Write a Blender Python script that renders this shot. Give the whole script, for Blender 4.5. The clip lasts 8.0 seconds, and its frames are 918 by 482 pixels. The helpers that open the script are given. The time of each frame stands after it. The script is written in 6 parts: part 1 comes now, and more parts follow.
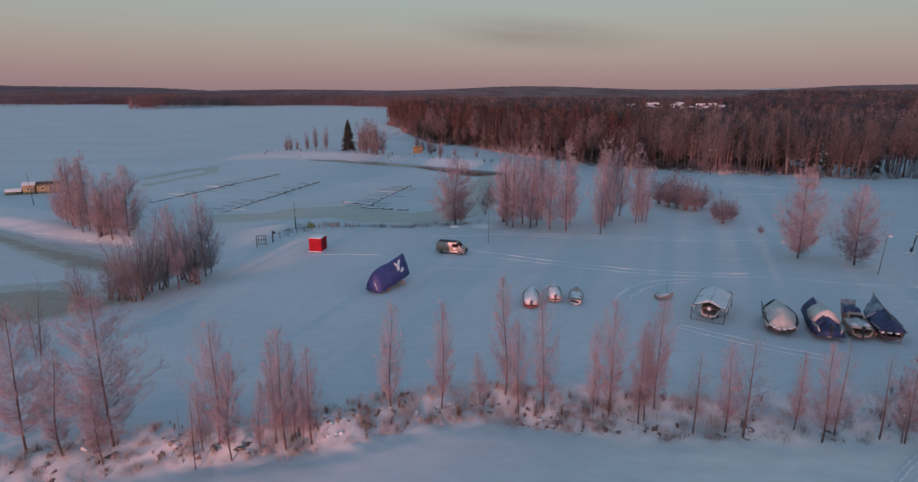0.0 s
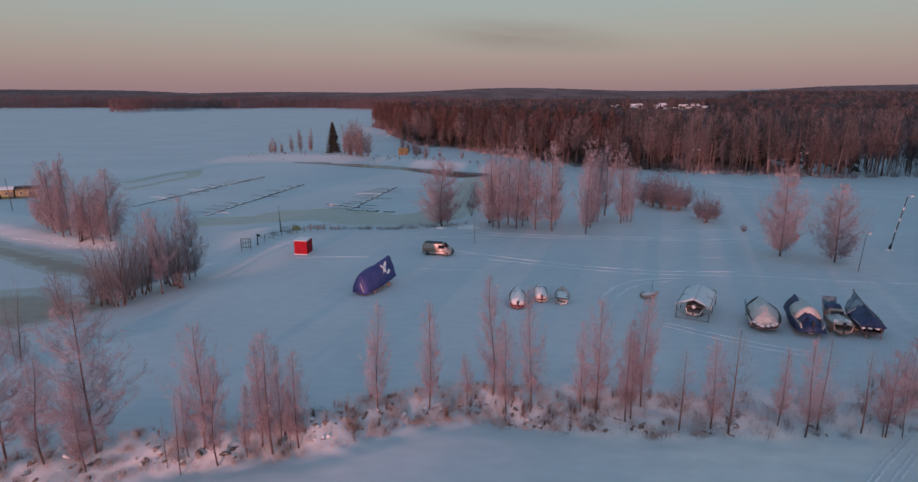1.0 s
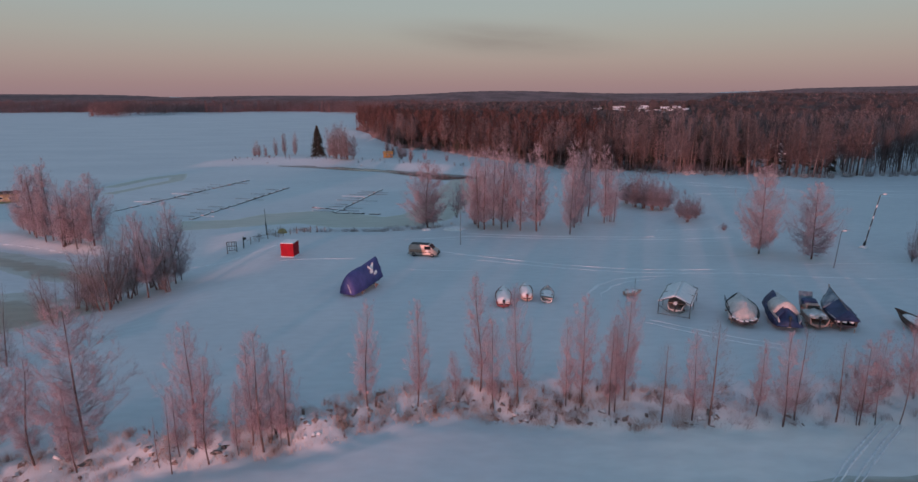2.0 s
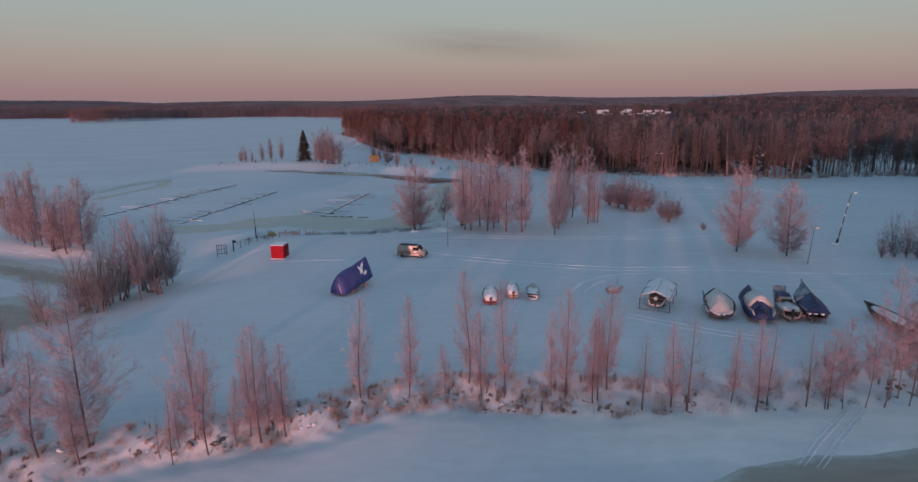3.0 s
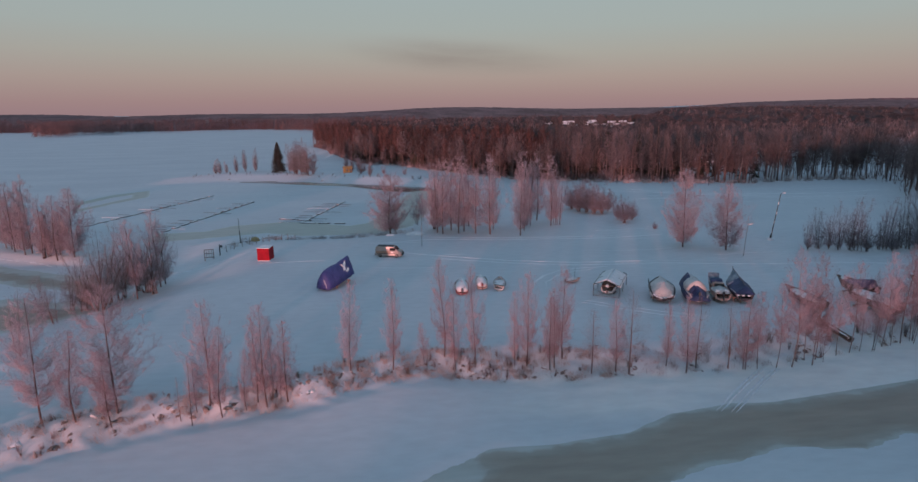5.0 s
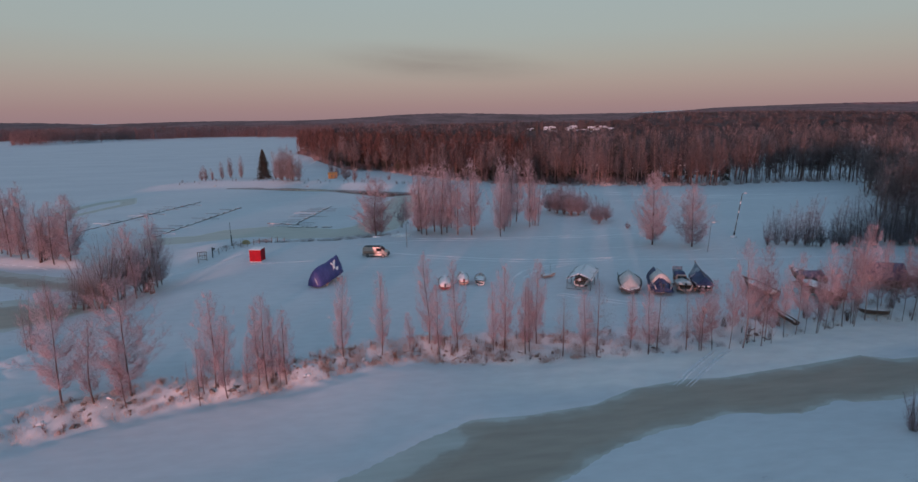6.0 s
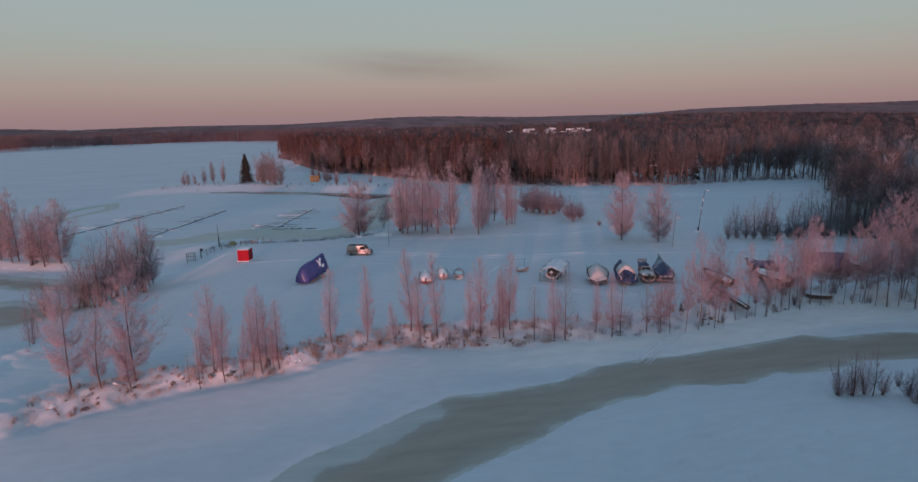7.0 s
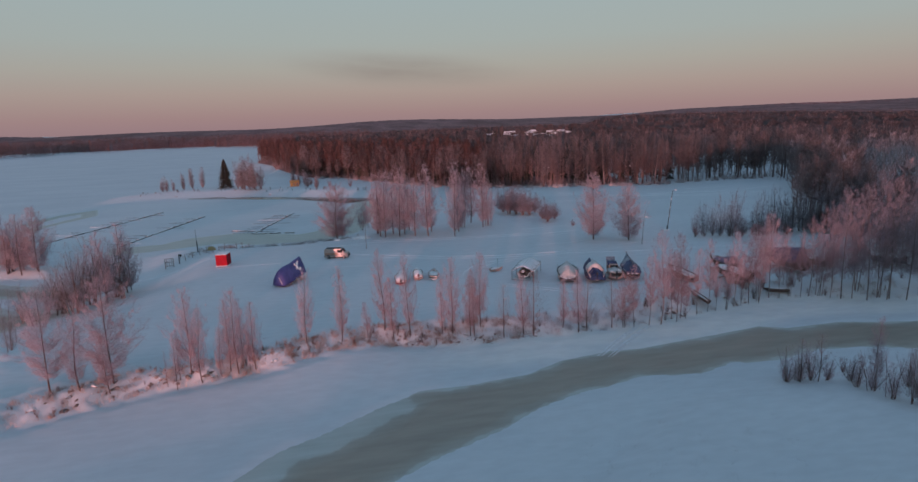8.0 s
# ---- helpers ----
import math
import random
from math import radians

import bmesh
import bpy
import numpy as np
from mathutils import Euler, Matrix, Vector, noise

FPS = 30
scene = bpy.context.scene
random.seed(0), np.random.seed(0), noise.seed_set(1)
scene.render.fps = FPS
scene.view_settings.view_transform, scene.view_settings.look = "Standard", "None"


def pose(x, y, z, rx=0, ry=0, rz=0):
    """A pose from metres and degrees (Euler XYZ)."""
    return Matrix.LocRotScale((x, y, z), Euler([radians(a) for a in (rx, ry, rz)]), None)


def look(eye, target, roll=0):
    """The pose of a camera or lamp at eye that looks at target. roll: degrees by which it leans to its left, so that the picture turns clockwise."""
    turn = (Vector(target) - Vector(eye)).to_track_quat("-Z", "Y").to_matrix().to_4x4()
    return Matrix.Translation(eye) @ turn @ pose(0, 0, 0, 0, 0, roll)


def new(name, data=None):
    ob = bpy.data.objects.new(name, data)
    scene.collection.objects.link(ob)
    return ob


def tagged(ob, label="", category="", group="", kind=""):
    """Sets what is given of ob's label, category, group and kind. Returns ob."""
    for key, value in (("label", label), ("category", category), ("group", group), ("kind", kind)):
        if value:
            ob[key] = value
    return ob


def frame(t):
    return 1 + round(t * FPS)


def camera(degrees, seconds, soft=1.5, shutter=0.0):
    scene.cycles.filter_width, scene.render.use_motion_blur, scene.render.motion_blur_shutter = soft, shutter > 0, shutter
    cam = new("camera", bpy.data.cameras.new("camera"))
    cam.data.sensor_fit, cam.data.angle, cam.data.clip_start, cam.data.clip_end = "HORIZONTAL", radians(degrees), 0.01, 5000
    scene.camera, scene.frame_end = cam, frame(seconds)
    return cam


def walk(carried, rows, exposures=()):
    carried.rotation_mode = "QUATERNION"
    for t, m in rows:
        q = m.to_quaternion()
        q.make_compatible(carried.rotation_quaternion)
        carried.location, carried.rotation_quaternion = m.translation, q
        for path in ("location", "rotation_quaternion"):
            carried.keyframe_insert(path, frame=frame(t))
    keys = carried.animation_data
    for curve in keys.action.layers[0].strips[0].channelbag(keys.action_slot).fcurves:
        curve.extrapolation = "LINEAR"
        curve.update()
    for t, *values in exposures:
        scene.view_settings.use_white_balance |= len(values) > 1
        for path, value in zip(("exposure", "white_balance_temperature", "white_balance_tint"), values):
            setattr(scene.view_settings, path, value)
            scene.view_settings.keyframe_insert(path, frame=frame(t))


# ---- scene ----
cam = camera(75.6, 8.0)
PATH = [
    (0, (1.304, -1.516, 25.924), (1.287, 0.423, 25.433), 0.3),
    (0.5, (1.309, -1.508, 25.882), (1.316, 0.432, 25.394), 0.2),
    (1, (1.331, -1.542, 25.842), (1.36, 0.398, 25.357), 0.1),
    (1.5, (1.294, -1.905, 25.803), (1.348, 0.035, 25.322), -0.0),
    (3, (0.923, -4.861, 25.676), (1.048, -2.919, 25.215), -0.3),
    (3.5, (0.765, -6.573, 25.692), (0.913, -4.631, 25.238), -0.4),
    (4, (0.498, -8.678, 25.698), (0.671, -6.736, 25.254), -0.4),
    (4.5, (0.192, -11.183, 25.738), (0.39, -9.241, 25.304), -0.5),
    (6, (-0.619, -20.208, 25.973), (-0.342, -18.27, 25.567), -0.9),
    (6.5, (-0.884, -23.352, 26.076), (-0.576, -21.417, 25.678), -1.1),
    (7, (-1.011, -26.158, 26.154), (-0.674, -24.228, 25.756), -1.3),
    (7.5, (-0.596, -28.033, 26.294), (-0.232, -26.106, 25.9), -1.7),
    (8, (0.247, -29.071, 26.403), (0.637, -27.149, 26.012), -1.9),
]
walk(cam, [(t, look(eye, aim, roll)) for t, eye, aim, roll in PATH])

# world and lights: sun low behind the camera, pink sky opposite it
SUN_AZ, SUN_EL = 200.0, 2.2          # degrees clockwise from +y, and above the horizon
world = bpy.data.worlds.new("world")
scene.world = world
world.use_nodes = True
wt = world.node_tree
wt.nodes.clear()


def wnode(kind, **values):
    n = wt.nodes.new(kind)
    for key, value in values.items():
        n.inputs[key].default_value = value
    return n


sky = wt.nodes.new("ShaderNodeTexSky")
sky.sky_type = "NISHITA"
sky.sun_disc = False
sky.sun_elevation = radians(SUN_EL)
sky.sun_rotation = radians(SUN_AZ)
sky_bg = wnode("ShaderNodeBackground", Strength=0.02)
wt.links.new(sky.outputs[0], sky_bg.inputs[0])
coord = wt.nodes.new("ShaderNodeTexCoord")
split = wt.nodes.new("ShaderNodeSeparateXYZ")
wt.links.new(coord.outputs["Generated"], split.inputs[0])
ramp = wt.nodes.new("ShaderNodeValToRGB")
wt.links.new(split.outputs["Z"], ramp.inputs[0])
bands = [(0.0, (0.282, 0.188, 0.208)), (0.02, (0.298, 0.205, 0.216)), (0.055, (0.326, 0.262, 0.256)), (0.09, (0.326, 0.315, 0.300)),
         (0.13, (0.312, 0.350, 0.350)), (0.22, (0.298, 0.372, 0.392)), (0.45, (0.198, 0.288, 0.385)), (1.0, (0.100, 0.196, 0.330))]
while len(ramp.color_ramp.elements) < len(bands):
    ramp.color_ramp.elements.new(0.5)
for e, (p, c) in zip(ramp.color_ramp.elements, bands):
    e.position, e.color = p, (*c, 1)
# one faint streak of cloud above the far woods
place = wnode("ShaderNodeMapping")
place.vector_type = "TEXTURE"
place.inputs["Location"].default_value = (0.115, 0.985, 0.088)
place.inputs["Rotation"].default_value = (0, radians(4), 0)
place.inputs["Scale"].default_value = (0.20, 1.0, 0.030)
wt.links.new(coord.outputs["Generated"], place.inputs[0])
wisp = wnode("ShaderNodeTexNoise", Scale=1.6, Detail=5.0)
wt.links.new(place.outputs[0], wisp.inputs["Vector"])
near = wt.nodes.new("ShaderNodeVectorMath")
near.operation = "LENGTH"
wt.links.new(place.outputs[0], near.inputs[0])
fade = wnode("ShaderNodeMapRange")
fade.interpolation_type = "SMOOTHSTEP"
for k, v in zip(range(1, 5), (0.1, 1.15, 1.0, 0.0)):
    fade.inputs[k].default_value = v
wt.links.new(near.outputs["Value"], fade.inputs[0])
body = wnode("ShaderNodeMath")
body.operation = "MULTIPLY"
wt.links.new(fade.outputs[0], body.inputs[0])
wt.links.new(wisp.outputs[0], body.inputs[1])
cloud = wt.nodes.new("ShaderNodeMix")
cloud.data_type = "RGBA"
wt.links.new(body.outputs[0], cloud.inputs[0])
wt.links.new(ramp.outputs[0], cloud.inputs[6])
cloud.inputs[7].default_value = (0.215, 0.185, 0.19, 1)
glow_bg = wnode("ShaderNodeBackground", Strength=1.05)
wt.links.new(cloud.outputs[2], glow_bg.inputs[0])
both = wt.nodes.new("ShaderNodeAddShader")
wt.links.new(sky_bg.outputs[0], both.inputs[0])
wt.links.new(glow_bg.outputs[0], both.inputs[1])
wout = wt.nodes.new("ShaderNodeOutputWorld")
wt.links.new(both.outputs[0], wout.inputs[0])

sun = new("sun", bpy.data.lights.new("sun", "SUN"))
sun.data.energy, sun.data.angle, sun.data.color = 3.0, radians(1.2), (1.0, 0.41, 0.385)
az, el = radians(SUN_AZ), radians(SUN_EL)
sun.matrix_world = look((300 * math.sin(az), 300 * math.cos(az), 300 * math.tan(el)), (0, 0, 0))


# ---- materials ----
def material(name, colours, scale=2.0, fine=30.0, rough=0.8, bump=0.3, depth=0.02, metal=0.0, wear=None, per_object=0.0, per_island=0.0, stretch=(1, 1, 1), speck=0.16, tone=0.0, sunlit=None):
    """Two colours mixed by large noise, a fine grain over them, relief from both; wear: a third colour in patches."""
    m = bpy.data.materials.new(name)
    m.use_nodes = True
    nt = m.node_tree
    bsdf = nt.nodes["Principled BSDF"]
    link = nt.links.new
    co = nt.nodes.new("ShaderNodeTexCoord")
    mp = nt.nodes.new("ShaderNodeMapping")
    mp.inputs["Scale"].default_value = stretch
    link(co.outputs["Object"], mp.inputs[0])

    def grain(s, detail):
        n = nt.nodes.new("ShaderNodeTexNoise")
        n.inputs["Scale"].default_value, n.inputs["Detail"].default_value = s, detail
        link(mp.outputs[0], n.inputs["Vector"])
        return n

    def mix(f, a, b, blend="MIX"):
        x = nt.nodes.new("ShaderNodeMix")
        x.data_type, x.blend_type = "RGBA", blend
        for sock, v in ((0, f), (6, a), (7, b)):
            if hasattr(v, "is_linked"):
                link(v, x.inputs[sock])
            else:
                x.inputs[sock].default_value = v if sock == 0 else (*v, 1)
        return x.outputs[2]

    def spread(sock, lo, hi, a=0.0, b=1.0):
        r = nt.nodes.new("ShaderNodeMapRange")
        for k, v in zip(range(1, 5), (lo, hi, a, b)):
            r.inputs[k].default_value = v
        link(sock, r.inputs[0])
        return r.outputs[0]

    big, small = grain(scale, 3.0), grain(fine, 2.0)
    col = mix(spread(big.outputs[0], 0.36, 0.64), colours[0], colours[1])
    if wear:
        patch = grain(scale * 0.47, 6.0)
        col = mix(spread(patch.outputs[0], 0.55, 0.62), col, wear)
    # sunlight painted in as a paler, warmer colour, ragged by noise
    if sunlit:
        brightened = nt.nodes.new("ShaderNodeAttribute")
        brightened.attribute_name = "sunlit"
        edge = nt.nodes.new("ShaderNodeMath")
        edge.operation = "MULTIPLY"
        link(brightened.outputs["Fac"], edge.inputs[0])
        link(spread(grain(scale * 6, 5.0).outputs[0], 0.3, 0.6, 0.55, 1.0), edge.inputs[1])
        col = mix(edge.outputs[0], col, sunlit)
    shade = spread(small.outputs[0], 0.25, 0.75, 1 - speck, 1 + speck)
    for amount, kind in ((per_object, "ShaderNodeObjectInfo"), (per_island, "ShaderNodeNewGeometry")):
        if amount:
            src = nt.nodes.new(kind)
            out = src.outputs["Random"] if kind == "ShaderNodeObjectInfo" else src.outputs["Random Per Island"]
            vary = nt.nodes.new("ShaderNodeMath")
            vary.operation = "MULTIPLY"
            link(shade, vary.inputs[0])
            link(spread(out, 0, 1, 1 - amount, 1 + amount), vary.inputs[1])
            shade = vary.outputs[0]
    if tone:
        own = nt.nodes.new("ShaderNodeAttribute")
        own.attribute_name = "tone"
        vary = nt.nodes.new("ShaderNodeMath")
        vary.operation = "MULTIPLY"
        link(shade, vary.inputs[0])
        link(spread(own.outputs["Fac"], 0, 1, 1 - tone, 1 + tone), vary.inputs[1])
        shade = vary.outputs[0]
    tint = nt.nodes.new("ShaderNodeCombineColor")
    for k in range(3):
        link(shade, tint.inputs[k])
    col = mix(1.0, col, tint.outputs[0], "MULTIPLY")
    link(col, bsdf.inputs["Base Color"])
    bsdf.inputs["Roughness"].default_value, bsdf.inputs["Metallic"].default_value = rough, metal
    if bump:
        add = nt.nodes.new("ShaderNodeMath")
        add.operation = "ADD"
        link(big.outputs[0], add.inputs[0])
        link(small.outputs[0], add.inputs[1])
        b = nt.nodes.new("ShaderNodeBump")
        b.inputs["Strength"].default_value, b.inputs["Distance"].default_value = bump, depth
        link(add.outputs[0], b.inputs["Height"])
        link(b.outputs[0], bsdf.inputs["Normal"])
    return m


# snow's last colour paints sun onto the strip beside the river
SNOW = material("snow", [(0.645, 0.68, 0.71), (0.705, 0.735, 0.76)], 0.035, 0.8, 0.75, 0.06, 0.06, speck=0.05, stretch=(0.6, 1.5, 1), sunlit=(0.86, 0.85, 0.83))
SNOW_CAP = material("snow_cap", [(0.78, 0.80, 0.82), (0.88, 0.89, 0.90)], 1.5, 12, 0.75, 0.4, 0.04)
SNOW_TRACK = material("packed_snow", [(0.71, 0.745, 0.775), (0.86, 0.88, 0.90)], 0.25, 3, 0.7, 0.2, 0.03)
BARK = material("birch_bark", [(0.05, 0.036, 0.034), (0.17, 0.12, 0.115)], 3.0, 20, 0.85, 0.5, 0.02, per_object=0.2, stretch=(1, 1, 3))
DARK_BARK = material("dark_bark", [(0.09, 0.06, 0.055), (0.17, 0.12, 0.11)], 3.0, 20, 0.9, 0.5, 0.02, per_object=0.2)
TWIG = material("frosted_twig", [(0.42, 0.325, 0.36), (0.56, 0.46, 0.50)], 0.5, 6, 0.85, 0.0, per_object=0.12)
GREY_TWIG = material("frosted_grey_twig", [(0.25, 0.225, 0.24), (0.39, 0.36, 0.38)], 0.5, 6, 0.85, 0.0, per_object=0.15)
DIM_TWIG = material("reddish_bare_twig", [(0.34, 0.26, 0.29), (0.48, 0.39, 0.43)], 0.5, 6, 0.85, 0.0, per_object=0.3)
BUSH_TWIG = material("dark_bush_twig", [(0.20, 0.18, 0.205), (0.34, 0.312, 0.35)], 0.5, 6, 0.85, 0.0, per_object=0.15)
NEEDLE = material("spruce_needles", [(0.025, 0.03, 0.024), (0.055, 0.06, 0.046)], 1.2, 14, 0.85, 0.0, per_island=0.3)
PINE = material("pine_crown", [(0.078, 0.034, 0.03), (0.15, 0.07, 0.06)], 0.02, 0.4, 0.9, 0.0, per_island=0.2, tone=0.42)
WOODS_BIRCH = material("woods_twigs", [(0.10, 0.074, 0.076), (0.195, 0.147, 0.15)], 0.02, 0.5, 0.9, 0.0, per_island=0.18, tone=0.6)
# paler copy of woods_twigs: missing light made up for in the base colour
RIVER_WOODS = material("lightened_woods_twigs", [(0.27, 0.21, 0.22), (0.43, 0.36, 0.375)], 0.02, 0.5, 0.9, 0.0, per_island=0.18, tone=0.4)
BRUSH = material("dark_brush", [(0.11, 0.088, 0.092), (0.22, 0.18, 0.19)], 0.05, 0.5, 0.9, 0.2, 0.2, per_island=0.3)
# hill_woods and far_woods hold the reddish mauve of distant haze in their colour
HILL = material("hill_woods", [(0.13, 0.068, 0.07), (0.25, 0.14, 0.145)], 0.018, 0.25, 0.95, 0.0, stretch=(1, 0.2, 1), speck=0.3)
EDGE_TWIG = material("wood_edge_twigs", [(0.125, 0.094, 0.094), (0.235, 0.18, 0.18)], 0.5, 4, 0.9, 0.0, per_object=0.5)
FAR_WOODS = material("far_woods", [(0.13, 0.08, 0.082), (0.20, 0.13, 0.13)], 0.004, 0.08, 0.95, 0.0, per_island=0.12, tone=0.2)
ROCK = material("shore_rock", [(0.16, 0.13, 0.12), (0.34, 0.29, 0.27)], 1.4, 11, 0.9, 0.7, 0.06, per_object=0.25)
FROST_BRUSH = material("frosted_brush", [(0.30, 0.27, 0.28), (0.55, 0.52, 0.53)], 0.8, 8, 0.9, 0.0, per_island=0.3)
REED = material("dry_grass", [(0.33, 0.26, 0.23), (0.52, 0.44, 0.41)], 0.8, 8, 0.9, 0.0, per_island=0.25)
SHRUB_TWIG = material("tan_shrub_twig", [(0.26, 0.17, 0.13), (0.42, 0.30, 0.24)], 0.5, 6, 0.9, 0.0, per_object=0.3)
PALE_BARK = material("pale_birch_bark", [(0.15, 0.118, 0.115), (0.30, 0.25, 0.24)], 2.0, 9, 0.85, 0.3, 0.02, per_object=0.3, stretch=(1, 1, 3))
FAR_TWIG = material("reddish_frosted_twig", [(0.35, 0.29, 0.325), (0.51, 0.44, 0.475)], 0.4, 5, 0.85, 0.0, per_object=0.15)


def ice_material(name, edge, mid, core, wide, rough):
    """Snow at its rim runs over into wet grey ice, by the attribute 'inside' (metres from the rim)."""
    m = bpy.data.materials.new(name)
    m.use_nodes = True
    nt = m.node_tree
    link = nt.links.new
    bsdf = nt.nodes["Principled BSDF"]
    at = nt.nodes.new("ShaderNodeAttribute")
    at.attribute_name = "inside"
    co = nt.nodes.new("ShaderNodeTexCoord")
    n1, n2 = nt.nodes.new("ShaderNodeTexNoise"), nt.nodes.new("ShaderNodeTexNoise")
    flow = nt.nodes.new("ShaderNodeMapping")
    flow.inputs["Rotation"].default_value = (0, 0, radians(-32))
    flow.inputs["Scale"].default_value = (0.35, 1.6, 1)
    link(co.outputs["Object"], flow.inputs[0])
    for n, s, d in ((n1, 0.35, 6.0), (n2, 0.5, 7.0)):
        n.inputs["Scale"].default_value, n.inputs["Detail"].default_value = s, d
        link(flow.outputs[0] if n is n2 else co.outputs["Object"], n.inputs["Vector"])
    wob = nt.nodes.new("ShaderNodeMath")
    wob.operation = "MULTIPLY_ADD"
    wob.inputs[1].default_value = wide * 1.3
    link(n1.outputs[0], wob.inputs[0])
    link(at.outputs["Fac"], wob.inputs[2])
    rng = nt.nodes.new("ShaderNodeMapRange")
    for k, v in zip(range(1, 5), (wide * 0.72, wide * 2.7, 0, 1)):
        rng.inputs[k].default_value = v
    link(wob.outputs[0], rng.inputs[0])
    rp = nt.nodes.new("ShaderNodeValToRGB")
    stops = ((0.0, edge), (0.05, mid), (0.30, [0.85 * a + 0.15 * b for a, b in zip(mid, core)]), (0.40, [0.3 * a + 0.7 * b for a, b in zip(mid, core)]), (0.75, core), (1.0, core))
    while len(rp.color_ramp.elements) < len(stops):
        rp.color_ramp.elements.new(0.5)
    for e, (p, c) in zip(rp.color_ramp.elements, stops):
        e.position, e.color = p, (*c, 1)
    link(rng.outputs[0], rp.inputs[0])
    mul = nt.nodes.new("ShaderNodeMix")
    mul.data_type, mul.blend_type = "RGBA", "OVERLAY"
    mul.inputs[0].default_value = 0.28
    link(rp.outputs[0], mul.inputs[6])
    link(n2.outputs[0], mul.inputs[7])
    link(mul.outputs[2], bsdf.inputs["Base Color"])
    rr = nt.nodes.new("ShaderNodeMapRange")
    for k, v in zip(range(1, 5), (0.2, 0.9, 0.75, rough)):
        rr.inputs[k].default_value = v
    link(rng.outputs[0], rr.inputs[0])
    link(rr.outputs[0], bsdf.inputs["Roughness"])
    b = nt.nodes.new("ShaderNodeBump")
    b.inputs["Strength"].default_value, b.inputs["Distance"].default_value = 0.15, 0.03
    link(n2.outputs[0], b.inputs["Height"])
    link(b.outputs[0], bsdf.inputs["Normal"])
    return m


RIVER_ICE = ice_material("river_ice", (0.675, 0.71, 0.735), (0.555, 0.58, 0.545), (0.37, 0.32, 0.262), 2.0, 0.42)
BASIN_ICE = ice_material("basin_ice", (0.76, 0.80, 0.82), (0.63, 0.65, 0.60), (0.52, 0.53, 0.48), 1.1, 0.5)
OPEN_WATER = ice_material("open_water", (0.55, 0.58, 0.55), (0.22, 0.20, 0.18), (0.10, 0.085, 0.075), 1.0, 0.12)


def paint(name, rgb, rough=0.45, metal=0.0, grime=0.25):
    """Painted or coated surface with faint grime."""
    dark = tuple(c * (1 - grime) for c in rgb)
    return material(name, [dark, rgb], 1.1, 16, rough, 0.12, 0.01, metal)


TARP_BLUE = material("blue_tarpaulin", [(0.055, 0.06, 0.21), (0.085, 0.09, 0.28)], 0.9, 7, 0.55, 0.6, 0.06)
TARP_DARK = material("dark_blue_tarpaulin", [(0.018, 0.035, 0.10), (0.04, 0.07, 0.17)], 0.9, 7, 0.55, 0.6, 0.06)
TARP_FROST = material("snow_dusted_tarpaulin", [(0.13, 0.18, 0.24), (0.34, 0.40, 0.46)], 1.3, 9, 0.7, 0.5, 0.05)
TARP_WHITE = material("pale_snowy_tarpaulin", [(0.52, 0.50, 0.49), (0.68, 0.66, 0.65)], 0.8, 7, 0.7, 0.5, 0.05)
TARP_PURPLE = material("violet_blue_tarpaulin", [(0.11, 0.085, 0.16), (0.19, 0.15, 0.24)], 0.9, 7, 0.6, 0.6, 0.06)
RED = paint("red_panel", (0.40, 0.002, 0.016), 0.85)
RED_HULL = paint("red_hull_paint", (0.24, 0.04, 0.045), 0.5)
WHITE_HULL = paint("white_hull_paint", (0.62, 0.61, 0.60), 0.4)
DARK_HULL = paint("dark_hull_paint", (0.045, 0.045, 0.055), 0.5)
BROWN_HULL = material("tarred_wood", [(0.06, 0.036, 0.03), (0.13, 0.08, 0.062)], 1.5, 18, 0.7, 0.5, 0.02, stretch=(6, 1, 6))
PALE_WOOD = material("weathered_wood", [(0.15, 0.12, 0.10), (0.28, 0.23, 0.20)], 1.5, 18, 0.8, 0.5, 0.02, stretch=(6, 1, 6))
DARK_WOOD = material("wet_dark_wood", [(0.06, 0.052, 0.05), (0.13, 0.115, 0.11)], 1.5, 18, 0.8, 0.5, 0.02)
PINK_HULL = paint("faded_cream_paint", (0.50, 0.36, 0.31), 0.55)
VAN_BROWN = paint("brown_van_panel", (0.40, 0.25, 0.19), 0.5)
VAN_PAINT = paint("silver_van_paint", (0.52, 0.43, 0.39), 0.3, 0.1)
RUBBER = paint("black_rubber", (0.02, 0.02, 0.022), 0.8)
GLASS_DARK = paint("dark_glazing", (0.015, 0.018, 0.022), 0.08)
STEEL = paint("grey_steel", (0.26, 0.26, 0.27), 0.45, 0.8)
DARK_STEEL = paint("dark_pole_paint", (0.035, 0.04, 0.045), 0.6)
LAMP_WHITE = paint("white_lamp_housing", (0.72, 0.72, 0.72), 0.4)
ORANGE = paint("orange_hut_paint", (0.54, 0.28, 0.09), 0.6)
YELLOW = paint("yellow_hut_paint", (0.42, 0.33, 0.15), 0.7)
OLD_YELLOW = material("weathered_yellow_boards", [(0.26, 0.21, 0.13), (0.42, 0.33, 0.17)], 1.2, 12, 0.85, 0.4, 0.02)
DARK_ROOF = paint("dark_roofing_felt", (0.07, 0.065, 0.06), 0.9)
HOUSE_WALL = paint("pale_house_wall", (0.30, 0.28, 0.27), 0.8)

